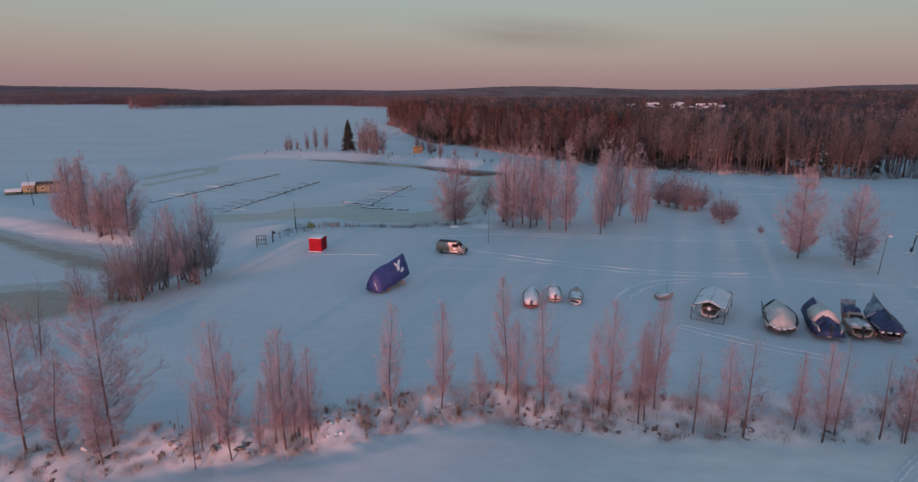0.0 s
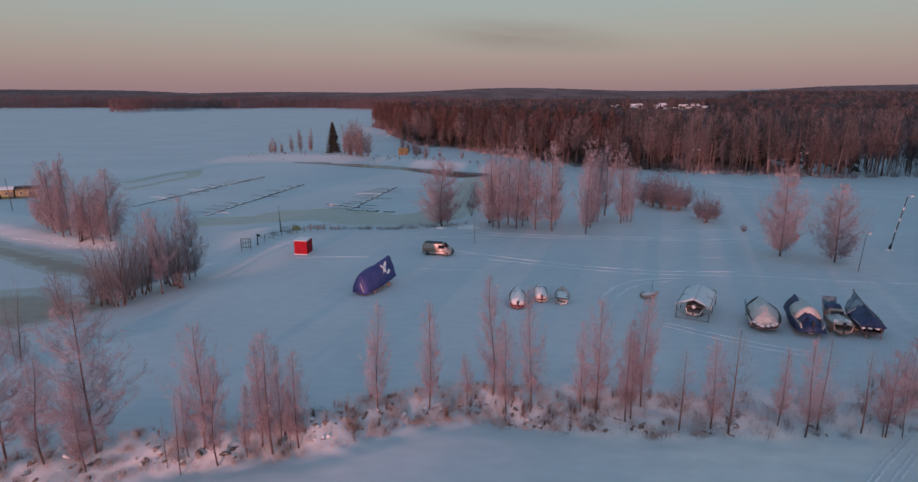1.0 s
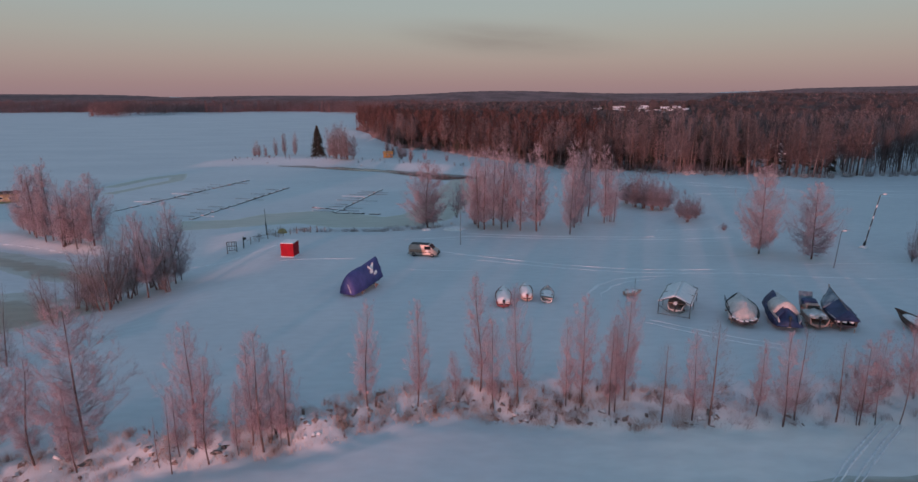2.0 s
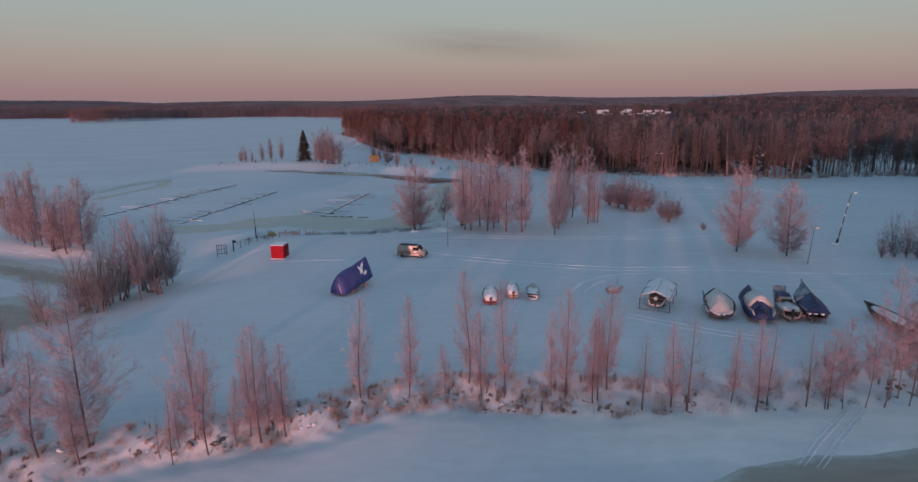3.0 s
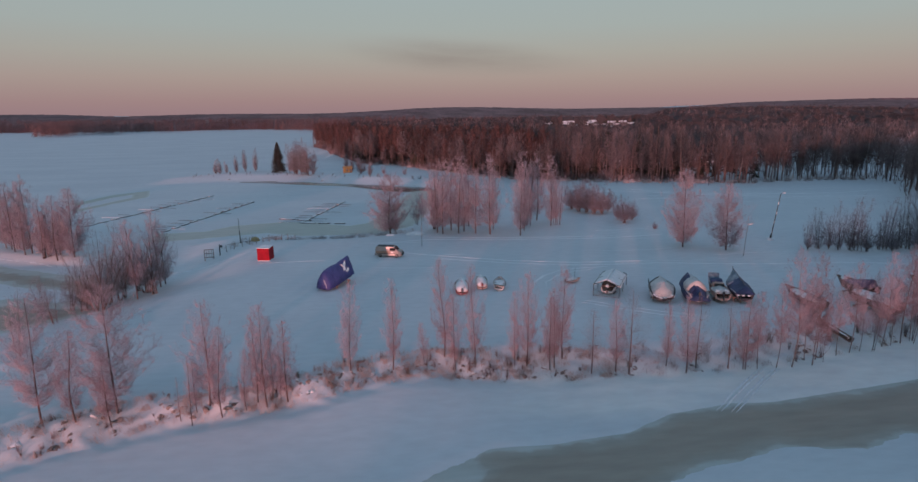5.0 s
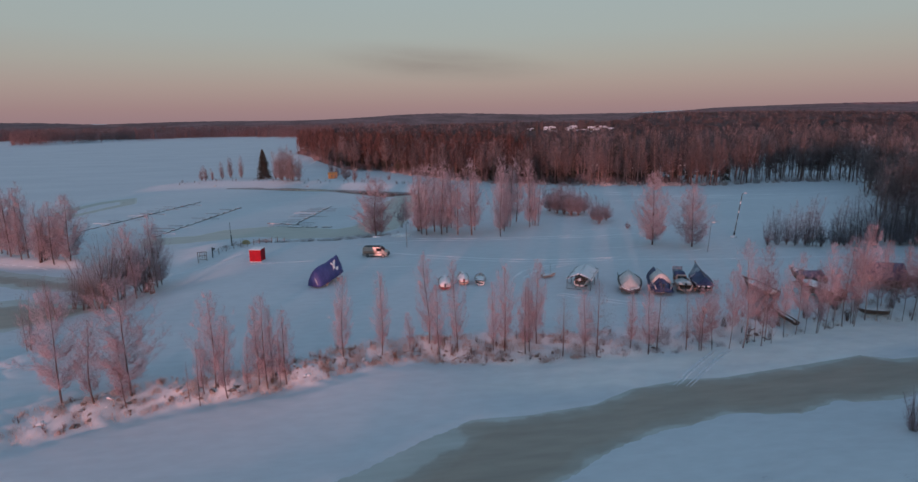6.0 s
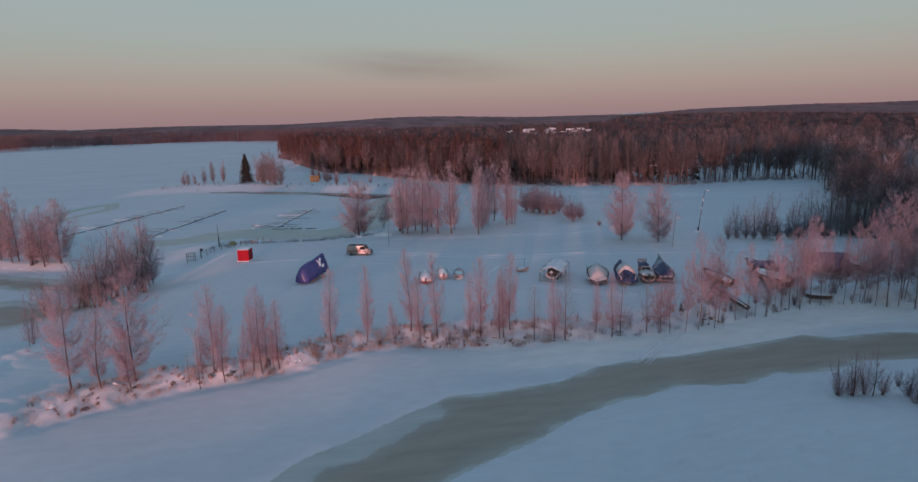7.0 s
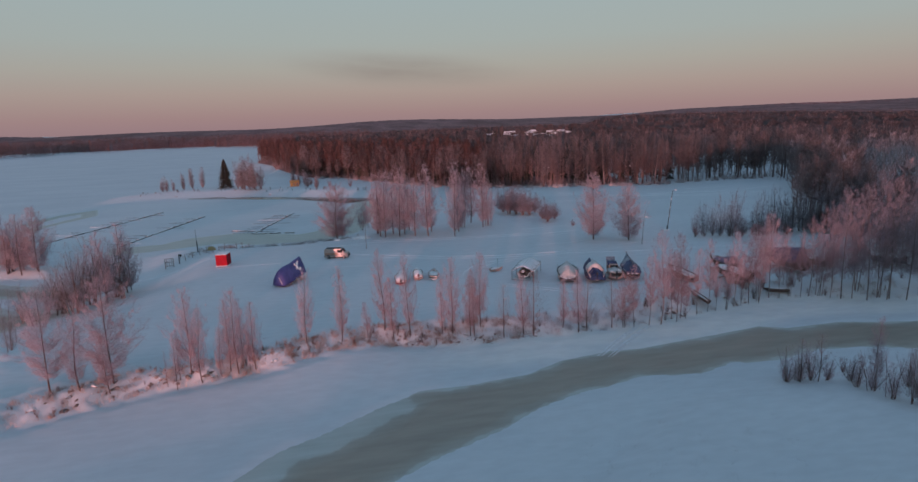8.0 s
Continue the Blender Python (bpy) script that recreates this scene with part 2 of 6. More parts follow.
# ---- terrain ----
ICE = -2.0
RIVER_SHORE = [(600, 20), (110, 37), (85, 41.4), (72, 45), (62, 46), (48, 42.6), (40, 41.2), (27, 40.9), (20, 41), (12, 42.3), (2, 42.8), (-3, 41.3),
               (-6.5, 39.5), (-14, 37.5), (-20, 36.4), (-26, 34.3), (-33, 31), (-50, 22)]
HARBOUR_SHORE = [(-49, 40), (-44, 52), (-43.5, 62), (-42, 70), (-40, 79), (-37, 86), (-38, 96), (-44, 108), (-46, 118), (-43, 123), (-30, 128),
                 (-21, 122.5), (-10, 122), (-3, 124), (4, 131), (9, 150), (12, 170), (16, 190), (18, 205)]
LAKE_SHORE = [(13, 213), (2.7, 219), (-20, 232), (-35, 241), (-55, 246), (-71, 249.5), (-95, 246), (-101, 243.5), (-103, 247), (-90, 267),
              (-80, 278), (-57, 304), (-42, 364), (-42, 410), (-62, 440), (-85, 500), (-70, 650), (-90, 900), (-160, 1000), (-250, 1090), (-380, 1010)]
FAR_SHORE = [(-440, 860), (-470, 840), (-500, 900), (-560, 1100), (-640, 1050), (-760, 960), (-1100, 900), (-1700, 800), (-2500, 700), (-4500, 600),
             (-4500, 4500), (4500, 4500), (4500, 20)]
MAINLAND = RIVER_SHORE + HARBOUR_SHORE + LAKE_SHORE + FAR_SHORE
SPIT = [(-150, 160), (-120, 152), (-100, 139), (-80, 129), (-64, 121), (-56, 110), (-58, 102), (-72, 104.5), (-82, 109.5), (-93, 116), (-130, 128), (-170, 140)]
SOUTH = [(22, 14), (30, 21.5), (38, 22.5), (44, 24), (49, 23.5), (56, 25), (64, 24), (75, 20), (130, 12), (600, -40), (600, -600), (-600, -600), (-300, -250), (-60, -80), (0, -8)]


CHANNEL = [
           (-60, -40), (-20, 8), (-9.8, 17.9), (-6.4, 21.9), (-2.3, 24.2), (2.4, 27.5), (7.6, 30.5), (12.9, 30.5), (19.9, 31.4), (25.3, 34.2), (31.8, 35.2), (36.4, 34.9),
           (45.5, 36.4), (55, 37.7), (58, 36), (66, 36.2), (75, 33.5), (130, 29), (130, 18), (66.4, 25.5), (63, 27.5), (56, 28.5), (49, 26.8), (43.5, 27.7),
           (38.6, 26), (32, 27.4), (29, 26.4), (24, 25.2), (18.4, 23), (14, 20), (7.7, 17.2), (3.4, 14.5), (-10, 3), (-36, -40)]


def inside_by(poly, x, y):
    """Signed distance to a polygon's rim, positive within."""
    x, y = np.asarray(x, float), np.asarray(y, float)
    best, odd = np.full(x.shape, 1e9), np.zeros(x.shape, bool)
    for (ax, ay), (bx, by) in zip(poly, poly[1:] + poly[:1]):
        dx, dy = bx - ax, by - ay
        s = np.clip(((x - ax) * dx + (y - ay) * dy) / (dx * dx + dy * dy), 0, 1)
        best = np.minimum(best, np.hypot(x - ax - s * dx, y - ay - s * dy))
        if ay != by:
            odd ^= ((ay > y) != (by > y)) & (x < (bx - ax) * (y - ay) / (by - ay) + ax)
    return np.where(odd, best, -best)


def ease(v):
    v = np.clip(v, 0, 1)
    return v * v * (3 - 2 * v)


def waves(x, y):
    """Gentle drifts in the snow."""
    return (np.sin(x * 0.31 + 1.3 * np.sin(y * 0.17)) * np.cos(y * 0.27 + 0.9 * np.sin(x * 0.13)) + 0.5 * np.sin(x * 0.9 + 2 * np.sin(y * 0.55)) * np.cos(y * 0.8)
            + 0.35 * np.sin(x * 2.1 + y * 1.3) * np.cos(y * 2.4 - x * 0.7))


def height(x, y):
    """The ground's height at x, y (arrays or numbers)."""
    x, y = np.asarray(x, float), np.asarray(y, float)
    land = inside_by(MAINLAND, x, y)
    wob = waves(x * 1.7, y * 1.7)
    gentle = ease((y - 52) / 12)
    west = ease((-4 - x) / 6) * (1 - gentle)
    bank = ease((land + 0.6 * wob * (1 - gentle)) / (5.0 + 9.0 * gentle - 7.5 * ease((y - 190) / 25) - 2.0 * west))
    drift = (1.05 - 0.3 * west) * np.clip(1 + land / 12, 0, 1) ** 1.4 * ease((16 - x) / 16) * ease((52 - y) / 6)
    drift = drift + 0.5 * np.clip(1 + land / 6, 0, 1) ** 1.2 * ease((x - 8) / 14) * ease((80 - x) / 15) * ease((52 - y) / 4)
    z = ICE + np.maximum(2.0 * bank, 0) + drift * (1 - bank)
    z = z + 1.3 * ease((x - 38) / 40) * ease((y - 55) / 40) * bank
    far = np.clip(land, 0, None)
    z = z + 0.006 * np.clip(y - 190, 0, 400) * ease(far / 200)
    z = z + ease((y - 1000) / 1600) * (17 + 10 * np.sin(x * 0.0021 + 0.6) + 5 * np.sin(x * 0.0063) + 40 * ease((x - 1200) / 900)) * ease(far / 300)
    z = z + 0.021 * np.clip(y - 250, 0, 620) * ease((x - 0.42 * y - 20) / 60) * ease((2400 - y) / 1200)
    z = z + 1.1 * ease((inside_by(SPIT, x, y) + 0.5 * wob) / 5.0) + 0.8 * ease((inside_by(SOUTH, x, y) + 0.5 * wob) / 5.0)
    z = z + 6 * np.exp(-(((x - 250) / 90) ** 2 + ((y - 710) / 70) ** 2))
    open_ice = ease(-land / 2) * ease((60 - y) / 5) * ease((y + 60) / 20) * ease((140 - np.abs(x)) / 10)
    z = z + 0.16 * open_ice * ease((0.3 - inside_by(CHANNEL, x, y) - 0.15 * waves(x * 0.8, y * 0.8)) / 0.9)
    rough = ease((land + 2) / 3) * ease((9 - land) / 4) * ease((140 - y) / 20)
    z = z + (0.004 + 0.045 * ease((9 - np.abs(land - 3)) / 5) * ease((60 - y) / 8)) * waves(x * 0.8, y * 0.8) * ease((700 - np.abs(y)) / 300) + 0.20 * rough * (1 - gentle) * waves(x * 2.6, y * 2.6)
    return z


def gz(x, y):
    return float(height(x, y))



# ---- mesh tools ----
def mesh_of(name, verts, faces, mat, smooth=False):
    me = bpy.data.meshes.new(name)
    me.from_pydata([tuple(v) for v in verts], [], [tuple(f) for f in faces])
    me.materials.append(mat)
    if smooth:
        me.polygons.foreach_set("use_smooth", [True] * len(me.polygons))
    me.update()
    return me


def quads_of(name, verts, quads, mat, smooth=False):
    """A mesh of quads only, from arrays."""
    verts, quads = np.asarray(verts, np.float32), np.asarray(quads, np.int32)
    me = bpy.data.meshes.new(name)
    me.vertices.add(len(verts))
    me.vertices.foreach_set("co", verts.ravel())
    me.loops.add(quads.size)
    me.loops.foreach_set("vertex_index", quads.ravel())
    me.polygons.add(len(quads))
    me.polygons.foreach_set("loop_start", np.arange(0, quads.size, 4, dtype=np.int32))
    me.materials.append(mat)
    me.update(calc_edges=True)
    me.polygons.foreach_set("use_smooth", np.full(len(quads), smooth))
    return me


def part(name, bm, mat, parent=None, label=""):
    """Links a bmesh or mesh as one object, under a parent where given."""
    if isinstance(bm, bmesh.types.BMesh):
        me = bpy.data.meshes.new(name)
        bm.to_mesh(me)
        bm.free()
        me.materials.append(mat)
    else:
        me = bm
    ob = new(name, me)
    if parent:
        ob.parent = parent
    return tagged(ob, label)


def empty(name, label, category, group="", kind=""):
    return tagged(new(name), label, category, group, kind)


def box(bm, size, at=(0, 0, 0), turn=(0, 0, 0), bevel=0.0):
    """A box of that size centred at a place, added to bm."""
    got = bmesh.ops.create_cube(bm, size=1.0, matrix=pose(*at, *turn) @ Matrix.Diagonal((*size, 1)))
    if bevel:
        edges = list({e for v in got["verts"] for e in v.link_edges})
        bmesh.ops.bevel(bm, geom=edges, offset=bevel, segments=2, profile=0.5, affect="EDGES")
    return bm


def rod(bm, a, b, r0, r1=None, sides=8):
    """A closed tapered rod from a to b, added to bm."""
    a, b = Vector(a), Vector(b)
    r1 = r0 if r1 is None else r1
    m = Matrix.Translation((a + b) / 2) @ (b - a).to_track_quat("Z", "Y").to_matrix().to_4x4()
    bmesh.ops.create_cone(bm, cap_ends=True, segments=sides, radius1=r0, radius2=r1, depth=(b - a).length, matrix=m)
    return bm


def fresh(*jobs):
    """A new bmesh filled by (function, arguments...) jobs."""
    bm = bmesh.new()
    for fn, *args in jobs:
        fn(bm, *args)
    return bm


def tubes(p0, p1, r0, r1, sides=3):
    """Prisms without ends along many segments: verts and quads."""
    p0, p1 = np.asarray(p0, float), np.asarray(p1, float)
    r0, r1 = np.asarray(r0, float)[:, None], np.asarray(r1, float)[:, None]
    d = p1 - p0
    d /= np.linalg.norm(d, axis=1, keepdims=True) + 1e-9
    ref = np.where(np.abs(d[:, 2:3]) < 0.9, np.array([[0, 0, 1.0]]), np.array([[1.0, 0, 0]]))
    u = np.cross(d, ref)
    u /= np.linalg.norm(u, axis=1, keepdims=True)
    v = np.cross(d, u)
    rings = []
    for p, r in ((p0, r0), (p1, r1)):
        for k in range(sides):
            a = 2 * math.pi * k / sides
            rings.append(p + r * (math.cos(a) * u + math.sin(a) * v))
    verts = np.stack(rings, axis=1)
    n = len(p0)
    base = (np.arange(n) * 2 * sides)[:, None, None]
    k = np.arange(sides)
    q = np.stack([k, (k + 1) % sides, sides + (k + 1) % sides, sides + k], axis=1)[None]
    return verts.reshape(-1, 3), (base + q).reshape(-1, 4)


def spikes(p0, p1, r0):
    """Three-sided needles running out to a point: verts and triangles."""
    p0, p1 = np.asarray(p0, float), np.asarray(p1, float)
    d = p1 - p0
    d /= np.linalg.norm(d, axis=1, keepdims=True) + 1e-9
    ref = np.where(np.abs(d[:, 2:3]) < 0.9, np.array([[0, 0, 1.0]]), np.array([[1.0, 0, 0]]))
    u = np.cross(d, ref)
    u /= np.linalg.norm(u, axis=1, keepdims=True)
    v = np.cross(d, u)
    r0 = np.asarray(r0, float)[:, None]
    ring = [p0 + r0 * (math.cos(a) * u + math.sin(a) * v) for a in (0, 2 * math.pi / 3, 4 * math.pi / 3)]
    verts = np.stack(ring + [p1], axis=1).reshape(-1, 3)
    base = (np.arange(len(p0)) * 4)[:, None, None]
    return verts, (base + np.array([[0, 1, 3], [1, 2, 3], [2, 0, 3]])[None]).reshape(-1, 3)


def twiggy(name, quad_part, spike_part, mats, smooth=True):
    """One mesh from tubes (first material) and needles (last material)."""
    (qv, q), (sv, t) = quad_part, spike_part
    verts = np.concatenate([np.asarray(qv, np.float32).reshape(-1, 3), np.asarray(sv, np.float32)])
    q, t = np.asarray(q, np.int32).reshape(-1, 4), np.asarray(t, np.int32) + len(qv)
    me = bpy.data.meshes.new(name)
    me.vertices.add(len(verts))
    me.vertices.foreach_set("co", verts.ravel())
    me.loops.add(q.size + t.size)
    me.loops.foreach_set("vertex_index", np.concatenate([q.ravel(), t.ravel()]).astype(np.int32))
    me.polygons.add(len(q) + len(t))
    me.polygons.foreach_set("loop_start", np.concatenate([np.arange(len(q)) * 4, q.size + np.arange(len(t)) * 3]).astype(np.int32))
    for m in mats:
        me.materials.append(m)
    me.update(calc_edges=True)
    me.polygons.foreach_set("use_smooth", np.full(len(q) + len(t), smooth))
    me.polygons.foreach_set("material_index", np.concatenate([np.zeros(len(q), np.int32), np.full(len(t), len(mats) - 1, np.int32)]))
    return me


# ---- ground ----
def graded(lo, a, b, hi, step, grow=1.09):
    mid = list(np.arange(a, b, step))
    up, s = [b], step
    while up[-1] < hi:
        s *= grow
        up.append(up[-1] + s)
    down, s = [], step
    p = a
    while p > lo:
        s *= grow
        p -= s
        down.append(p)
    return np.array(down[::-1] + mid + up)


def sheet(xs, ys, zfun):
    gx, gy = np.meshgrid(xs, ys, indexing="ij")
    v = np.stack([gx, gy, zfun(gx, gy)], axis=-1).reshape(-1, 3)
    i, j = np.meshgrid(np.arange(len(xs) - 1), np.arange(len(ys) - 1), indexing="ij")
    a = (i * len(ys) + j).ravel()
    return v, np.stack([a, a + len(ys), a + len(ys) + 1, a + 1], axis=1)


verts, quads = sheet(graded(-4800, -62, 100, 4800, 0.5, 1.075), np.concatenate([graded(-900, 8, 30, 30.1, 0.75, 1.05)[:-1], np.arange(30.3, 50, 0.35), graded(49, 50.3, 132, 4900, 0.75, 1.05)[2:]]), height)
ground_me = quads_of("ground", verts, quads, SNOW, True)
gx, gy = verts[:, 0], verts[:, 1]
off = -inside_by(MAINLAND, gx, gy)
# painted-sun mask: strip between bank and channel, fading out to the west
brightened = ease((off + 2) / 2) * ease((9 - off) / 4) * ease((gx - 2) / 16) * ease((100 - gx) / 20) * ease((gy - 20) / 6) * ease((52 - gy) / 4)
ground_me.attributes.new("sunlit", "FLOAT", "POINT").data.foreach_set("value", brightened.astype(np.float32))
tagged(new("ground", ground_me), "snow-covered ground, shore and frozen lake under dusk light", "ground", kind="structure")


def ice_sheet(name, label, poly, mat, step, lift=0.02, category="ice"):
    """A flat sheet within a ragged outline, with the distance from its rim kept for the material."""
    px, py = [p[0] for p in poly], [p[1] for p in poly]
    xs, ys = np.arange(min(px) - 2, max(px) + 2, step), np.arange(min(py) - 2, max(py) + 2, step)
    v, q = sheet(xs, ys, lambda x, y: np.full(x.shape, ICE + lift))
    d = inside_by(poly, v[:, 0], v[:, 1]) + 0.9 + 0.15 * waves(v[:, 0] * 0.8, v[:, 1] * 0.8)
    core = inside_by([(x + 1.3, y - 1.9) for x, y in poly], v[:, 0], v[:, 1])
    if mat is RIVER_ICE:
        d = np.minimum(d, np.maximum(0.8, 0.8 + 0.8 * core) + 6 * ease((v[:, 0] - 3) / 16))
    q = q[d[q].min(axis=1) > -0.5]
    used, inv = np.unique(q, return_inverse=True)
    v, d = v[used], d[used]
    v[:, 2] = ICE + 0.03 if mat is RIVER_ICE and poly is CHANNEL else np.minimum(height(v[:, 0], v[:, 1]), ICE + 0.1) + lift
    me = quads_of(name, v, inv.reshape(-1, 4), mat, True)
    att = me.attributes.new("inside", "FLOAT", "POINT")
    att.data.foreach_set("value", d.astype(np.float32))
    return tagged(new(name, me), label, category, kind="structure")


ice_sheet("river_ice", "wet grey-green ice channel winding through the snowy river", CHANNEL, RIVER_ICE, 0.4)
ice_sheet("channel_ice", "grey ice in the side channel beside the spit", [
    (-130, 130), (-92, 113.6), (-80, 106.7), (-71, 101.8), (-58, 95), (-49, 90), (-45, 87), (-45, 82), (-52, 85.4), (-62.5, 89.8), (-73, 96.6), (-85, 104.3), (-112, 118)],
    RIVER_ICE, 0.6)
ice_sheet("channel_ice", "thin grey ice patch beside the low shore", [
    (-70, 79), (-59, 81.5), (-54, 79), (-48, 77.5), (-44.5, 80), (-45, 73), (-52, 66), (-60, 66), (-72, 71)], RIVER_ICE, 0.6)
ice_sheet("basin_ice", "pale greenish melted band along the harbour shore", [
    (-56, 132), (-45, 133), (-40, 140), (-30, 143), (-20, 141), (-11, 134.5), (-6, 138), (-3.6, 146), (0.8, 163), (4, 185), (8, 199), (17, 204), (13, 172),
    (9, 150), (4, 132), (-3, 126), (-10.6, 124.5), (-21, 125), (-30, 130), (-43, 126), (-54, 123)], BASIN_ICE, 0.8)
ice_sheet("lake_ice", "thin greenish refrozen loop on the lake ice", [
    (-103, 187), (-99, 210), (-91, 220), (-85, 203), (-90, 187), (-93, 174), (-96, 174), (-92, 188), (-89, 202), (-92, 211), (-97, 204), (-99, 187)], BASIN_ICE, 0.8)
ice_sheet("open_water", "strip of open dark water along the far spit", [
    (-62, 246), (-50, 243.5), (-34.5, 236.5), (-20, 228.5), (3, 215), (13, 209), (16, 202), (8, 198), (2.6, 199), (-18, 222), (-33, 228), (-48, 237), (-62, 243)],
    OPEN_WATER, 0.8, category="water")


def track(points, wide=0.5, tall=0.035, label="packed wheel track crossing the snow", even=False):
    """A low ridge of packed snow along a line."""
    pts = []
    for (ax, ay), (bx, by) in zip(points, points[1:]):
        n = max(2, int(math.hypot(bx - ax, by - ay) / 1.2))
        pts += [(ax + (bx - ax) * k / n, ay + (by - ay) * k / n) for k in range(n)]
    pts.append(points[-1])
    v, f = [], []
    for k, (x, y) in enumerate(pts):
        a, b = pts[max(0, k - 1)], pts[min(len(pts) - 1, k + 1)]
        d = Vector((b[0] - a[0], b[1] - a[1])).normalized()
        w = 1.45 * wide * (0.9 if even else 0.5 + 0.8 * random.random()) * min(1, 0.15 + k / 4, 0.15 + (len(pts) - 1 - k) / 4)
        x, y = (x, y) if even else (x + random.uniform(-0.1, 0.1), y + random.uniform(-0.1, 0.1))
        for s, h in ((-1, -0.05), (-0.5, tall), (0.5, tall), (1, -0.05)):
            px, py = x - d.y * s * w / 2, y + d.x * s * w / 2
            v.append((px, py, gz(px, py) + h * (0.7 + 0.6 * random.random())))
    for k in range(len(pts) - 1):
        f += [(4 * k + j, 4 * k + j + 1, 4 * k + j + 5, 4 * k + j + 4) for j in range(3)]
    return tagged(new("snow_track", mesh_of("snow_track", v, f, SNOW_TRACK, True)), label, "snow track", kind="structure")


# ---- trees ----
def stem_mesh(points, radii, mat, sides=6):
    """One unbroken tapered stem through its points."""
    v = [tuple(p + r * np.array([math.cos(2 * math.pi * k / sides), math.sin(2 * math.pi * k / sides), 0])) for p, r in zip(points, radii) for k in range(sides)]
    q = [(i * sides + k, i * sides + (k + 1) % sides, (i + 1) * sides + (k + 1) % sides, (i + 1) * sides + k) for i in range(len(points) - 1) for k in range(sides)]
    return quads_of("trunk", v, q, mat, True)


def birch_meshes(seed, crown=0.26, stems=1, limbs=34, twigs=9, low=0.18, spread=1.0, twig_mat=TWIG, bark=BARK, thick=1.0, up=1.0, fat=1.0, forks=6, bushy=False, droop=0.0, length=1.0):
    """Trunk and crown (limbs, side shoots and fine frosted twigs) of a bare birch 10 m high; crown: half width over height."""
    rng = np.random.default_rng(seed)
    H = 10.0
    T, L, B, starts = [[], [], [], []], [[], [], [], []], [[], [], []], []

    def seg(store, *values):
        for s, v in zip(store, values):
            s.append(v)

    for s in range(stems):
        top = H * (1 if s == 0 else rng.uniform(0.62, 0.97))
        lean = rng.normal(0, 0.02 if stems == 1 else 0.07, 2) * spread
        foot = np.array([0, 0, -0.4]) if s == 0 else np.array([*rng.normal(0, 0.28, 2), -0.4])
        bend = rng.normal(0, 0.10, 2)

        def axis(h):
            k = h / H
            return foot + np.array([lean[0] * h + bend[0] * math.sin(k * 5), lean[1] * h + bend[1] * math.sin(k * 4 + 1), h + 0.4 * (1 - k)])

        hs = np.linspace(0, top, 10)
        r_foot = 0.085 * thick * (0.8 if stems > 1 else 1.0)
        starts.append(len(T[0]))
        for h0, h1 in zip(hs, hs[1:]):
            seg(T, axis(h0), axis(h1), r_foot * (1 - 0.88 * h0 / top) + 0.004, r_foot * (1 - 0.88 * h1 / top) + 0.004)
        count = max(3, limbs // stems)
        az = rng.uniform(0, 2 * math.pi)
        for i in range(count):
            k = (i + rng.uniform(0, 1)) / count
            prof = 0.36 + 0.64 * math.sin(math.pi / 2 * k / 0.42) if k < 0.42 else max(0.0, 1 - ((k - 0.42) / 0.60) ** 1.9) ** 0.75
            reach = crown * H * prof * (rng.uniform(0.45, 1.1) if rng.random() < 0.96 else 1.3) * (1 if stems == 1 else 0.62) + 0.06
            az += 2.4 + rng.normal(0, 0.35)
            out = np.array([math.cos(az), math.sin(az), 0])
            rise = reach * rng.uniform(0.6, 1.9) * up * (0.5 + 1.2 * k)
            tip_h = top * (low + 0.04 + (0.985 - low) * k)
            h = min(0.97 * top, max(top * low * rng.uniform(0.8, 1.1), tip_h - rise))
            rise = max(0.0, tip_h - h)
            a = axis(h)
            pts = [a] + [a + out * reach * q + np.array([0, 0, rise * q ** 1.5]) + rng.normal(0, 0.06 * reach, 3) for q in (0.33, 0.66, 1.0)]
            rl = 0.0135 * thick * (1 - 0.72 * k) * min(1.0, 0.5 + 0.4 * reach)
            for q in range(3):
                seg(L, pts[q], pts[q + 1], rl * (1 - 0.3 * q), rl * (1 - 0.3 * (q + 1)))
            n = max(3, round(forks * (0.45 + 0.7 * prof)))
            side = np.array([-out[1], out[0], 0])
            for b in range(n):
                q = (0.12 + 0.88 * (b + rng.uniform(0, 1)) / n) * 3
                i3 = min(2, int(q))
                o = pts[i3] + (pts[i3 + 1] - pts[i3]) * (q - i3)
                along = pts[i3 + 1] - pts[i3]
                along /= np.linalg.norm(along) + 1e-9
                d = along + side * (1 if b % 2 else -1) * rng.uniform(0.2, 1.2) + np.array([0, 0, rng.uniform(-0.3, 0.9) * up - 0.5 * droop]) + rng.normal(0, 0.3, 3)
                d /= np.linalg.norm(d)
                ln = rng.uniform(0.6, 1.2) * (0.24 + 0.42 * reach * (1.1 - 0.25 * q))
                seg(L, o, o + d * ln, 0.0042 * thick, 0.002 * thick)
                seg(B, o, o + d * ln, 0.55 + 0.45 * prof)
    o, e, size = (np.repeat(np.array(b), twigs, axis=0) for b in B)
    n = len(o)
    g = o + (e - o) * rng.uniform(0.0, 1.0, (n, 1))
    d = (e - o) / (np.linalg.norm(e - o, axis=1, keepdims=True) + 1e-9)
    dd = d * 0.75 + rng.normal(0, 0.7, (n, 3)) + np.stack([np.zeros(n), np.zeros(n), rng.uniform(-0.1, 0.6, n) - droop], axis=1)
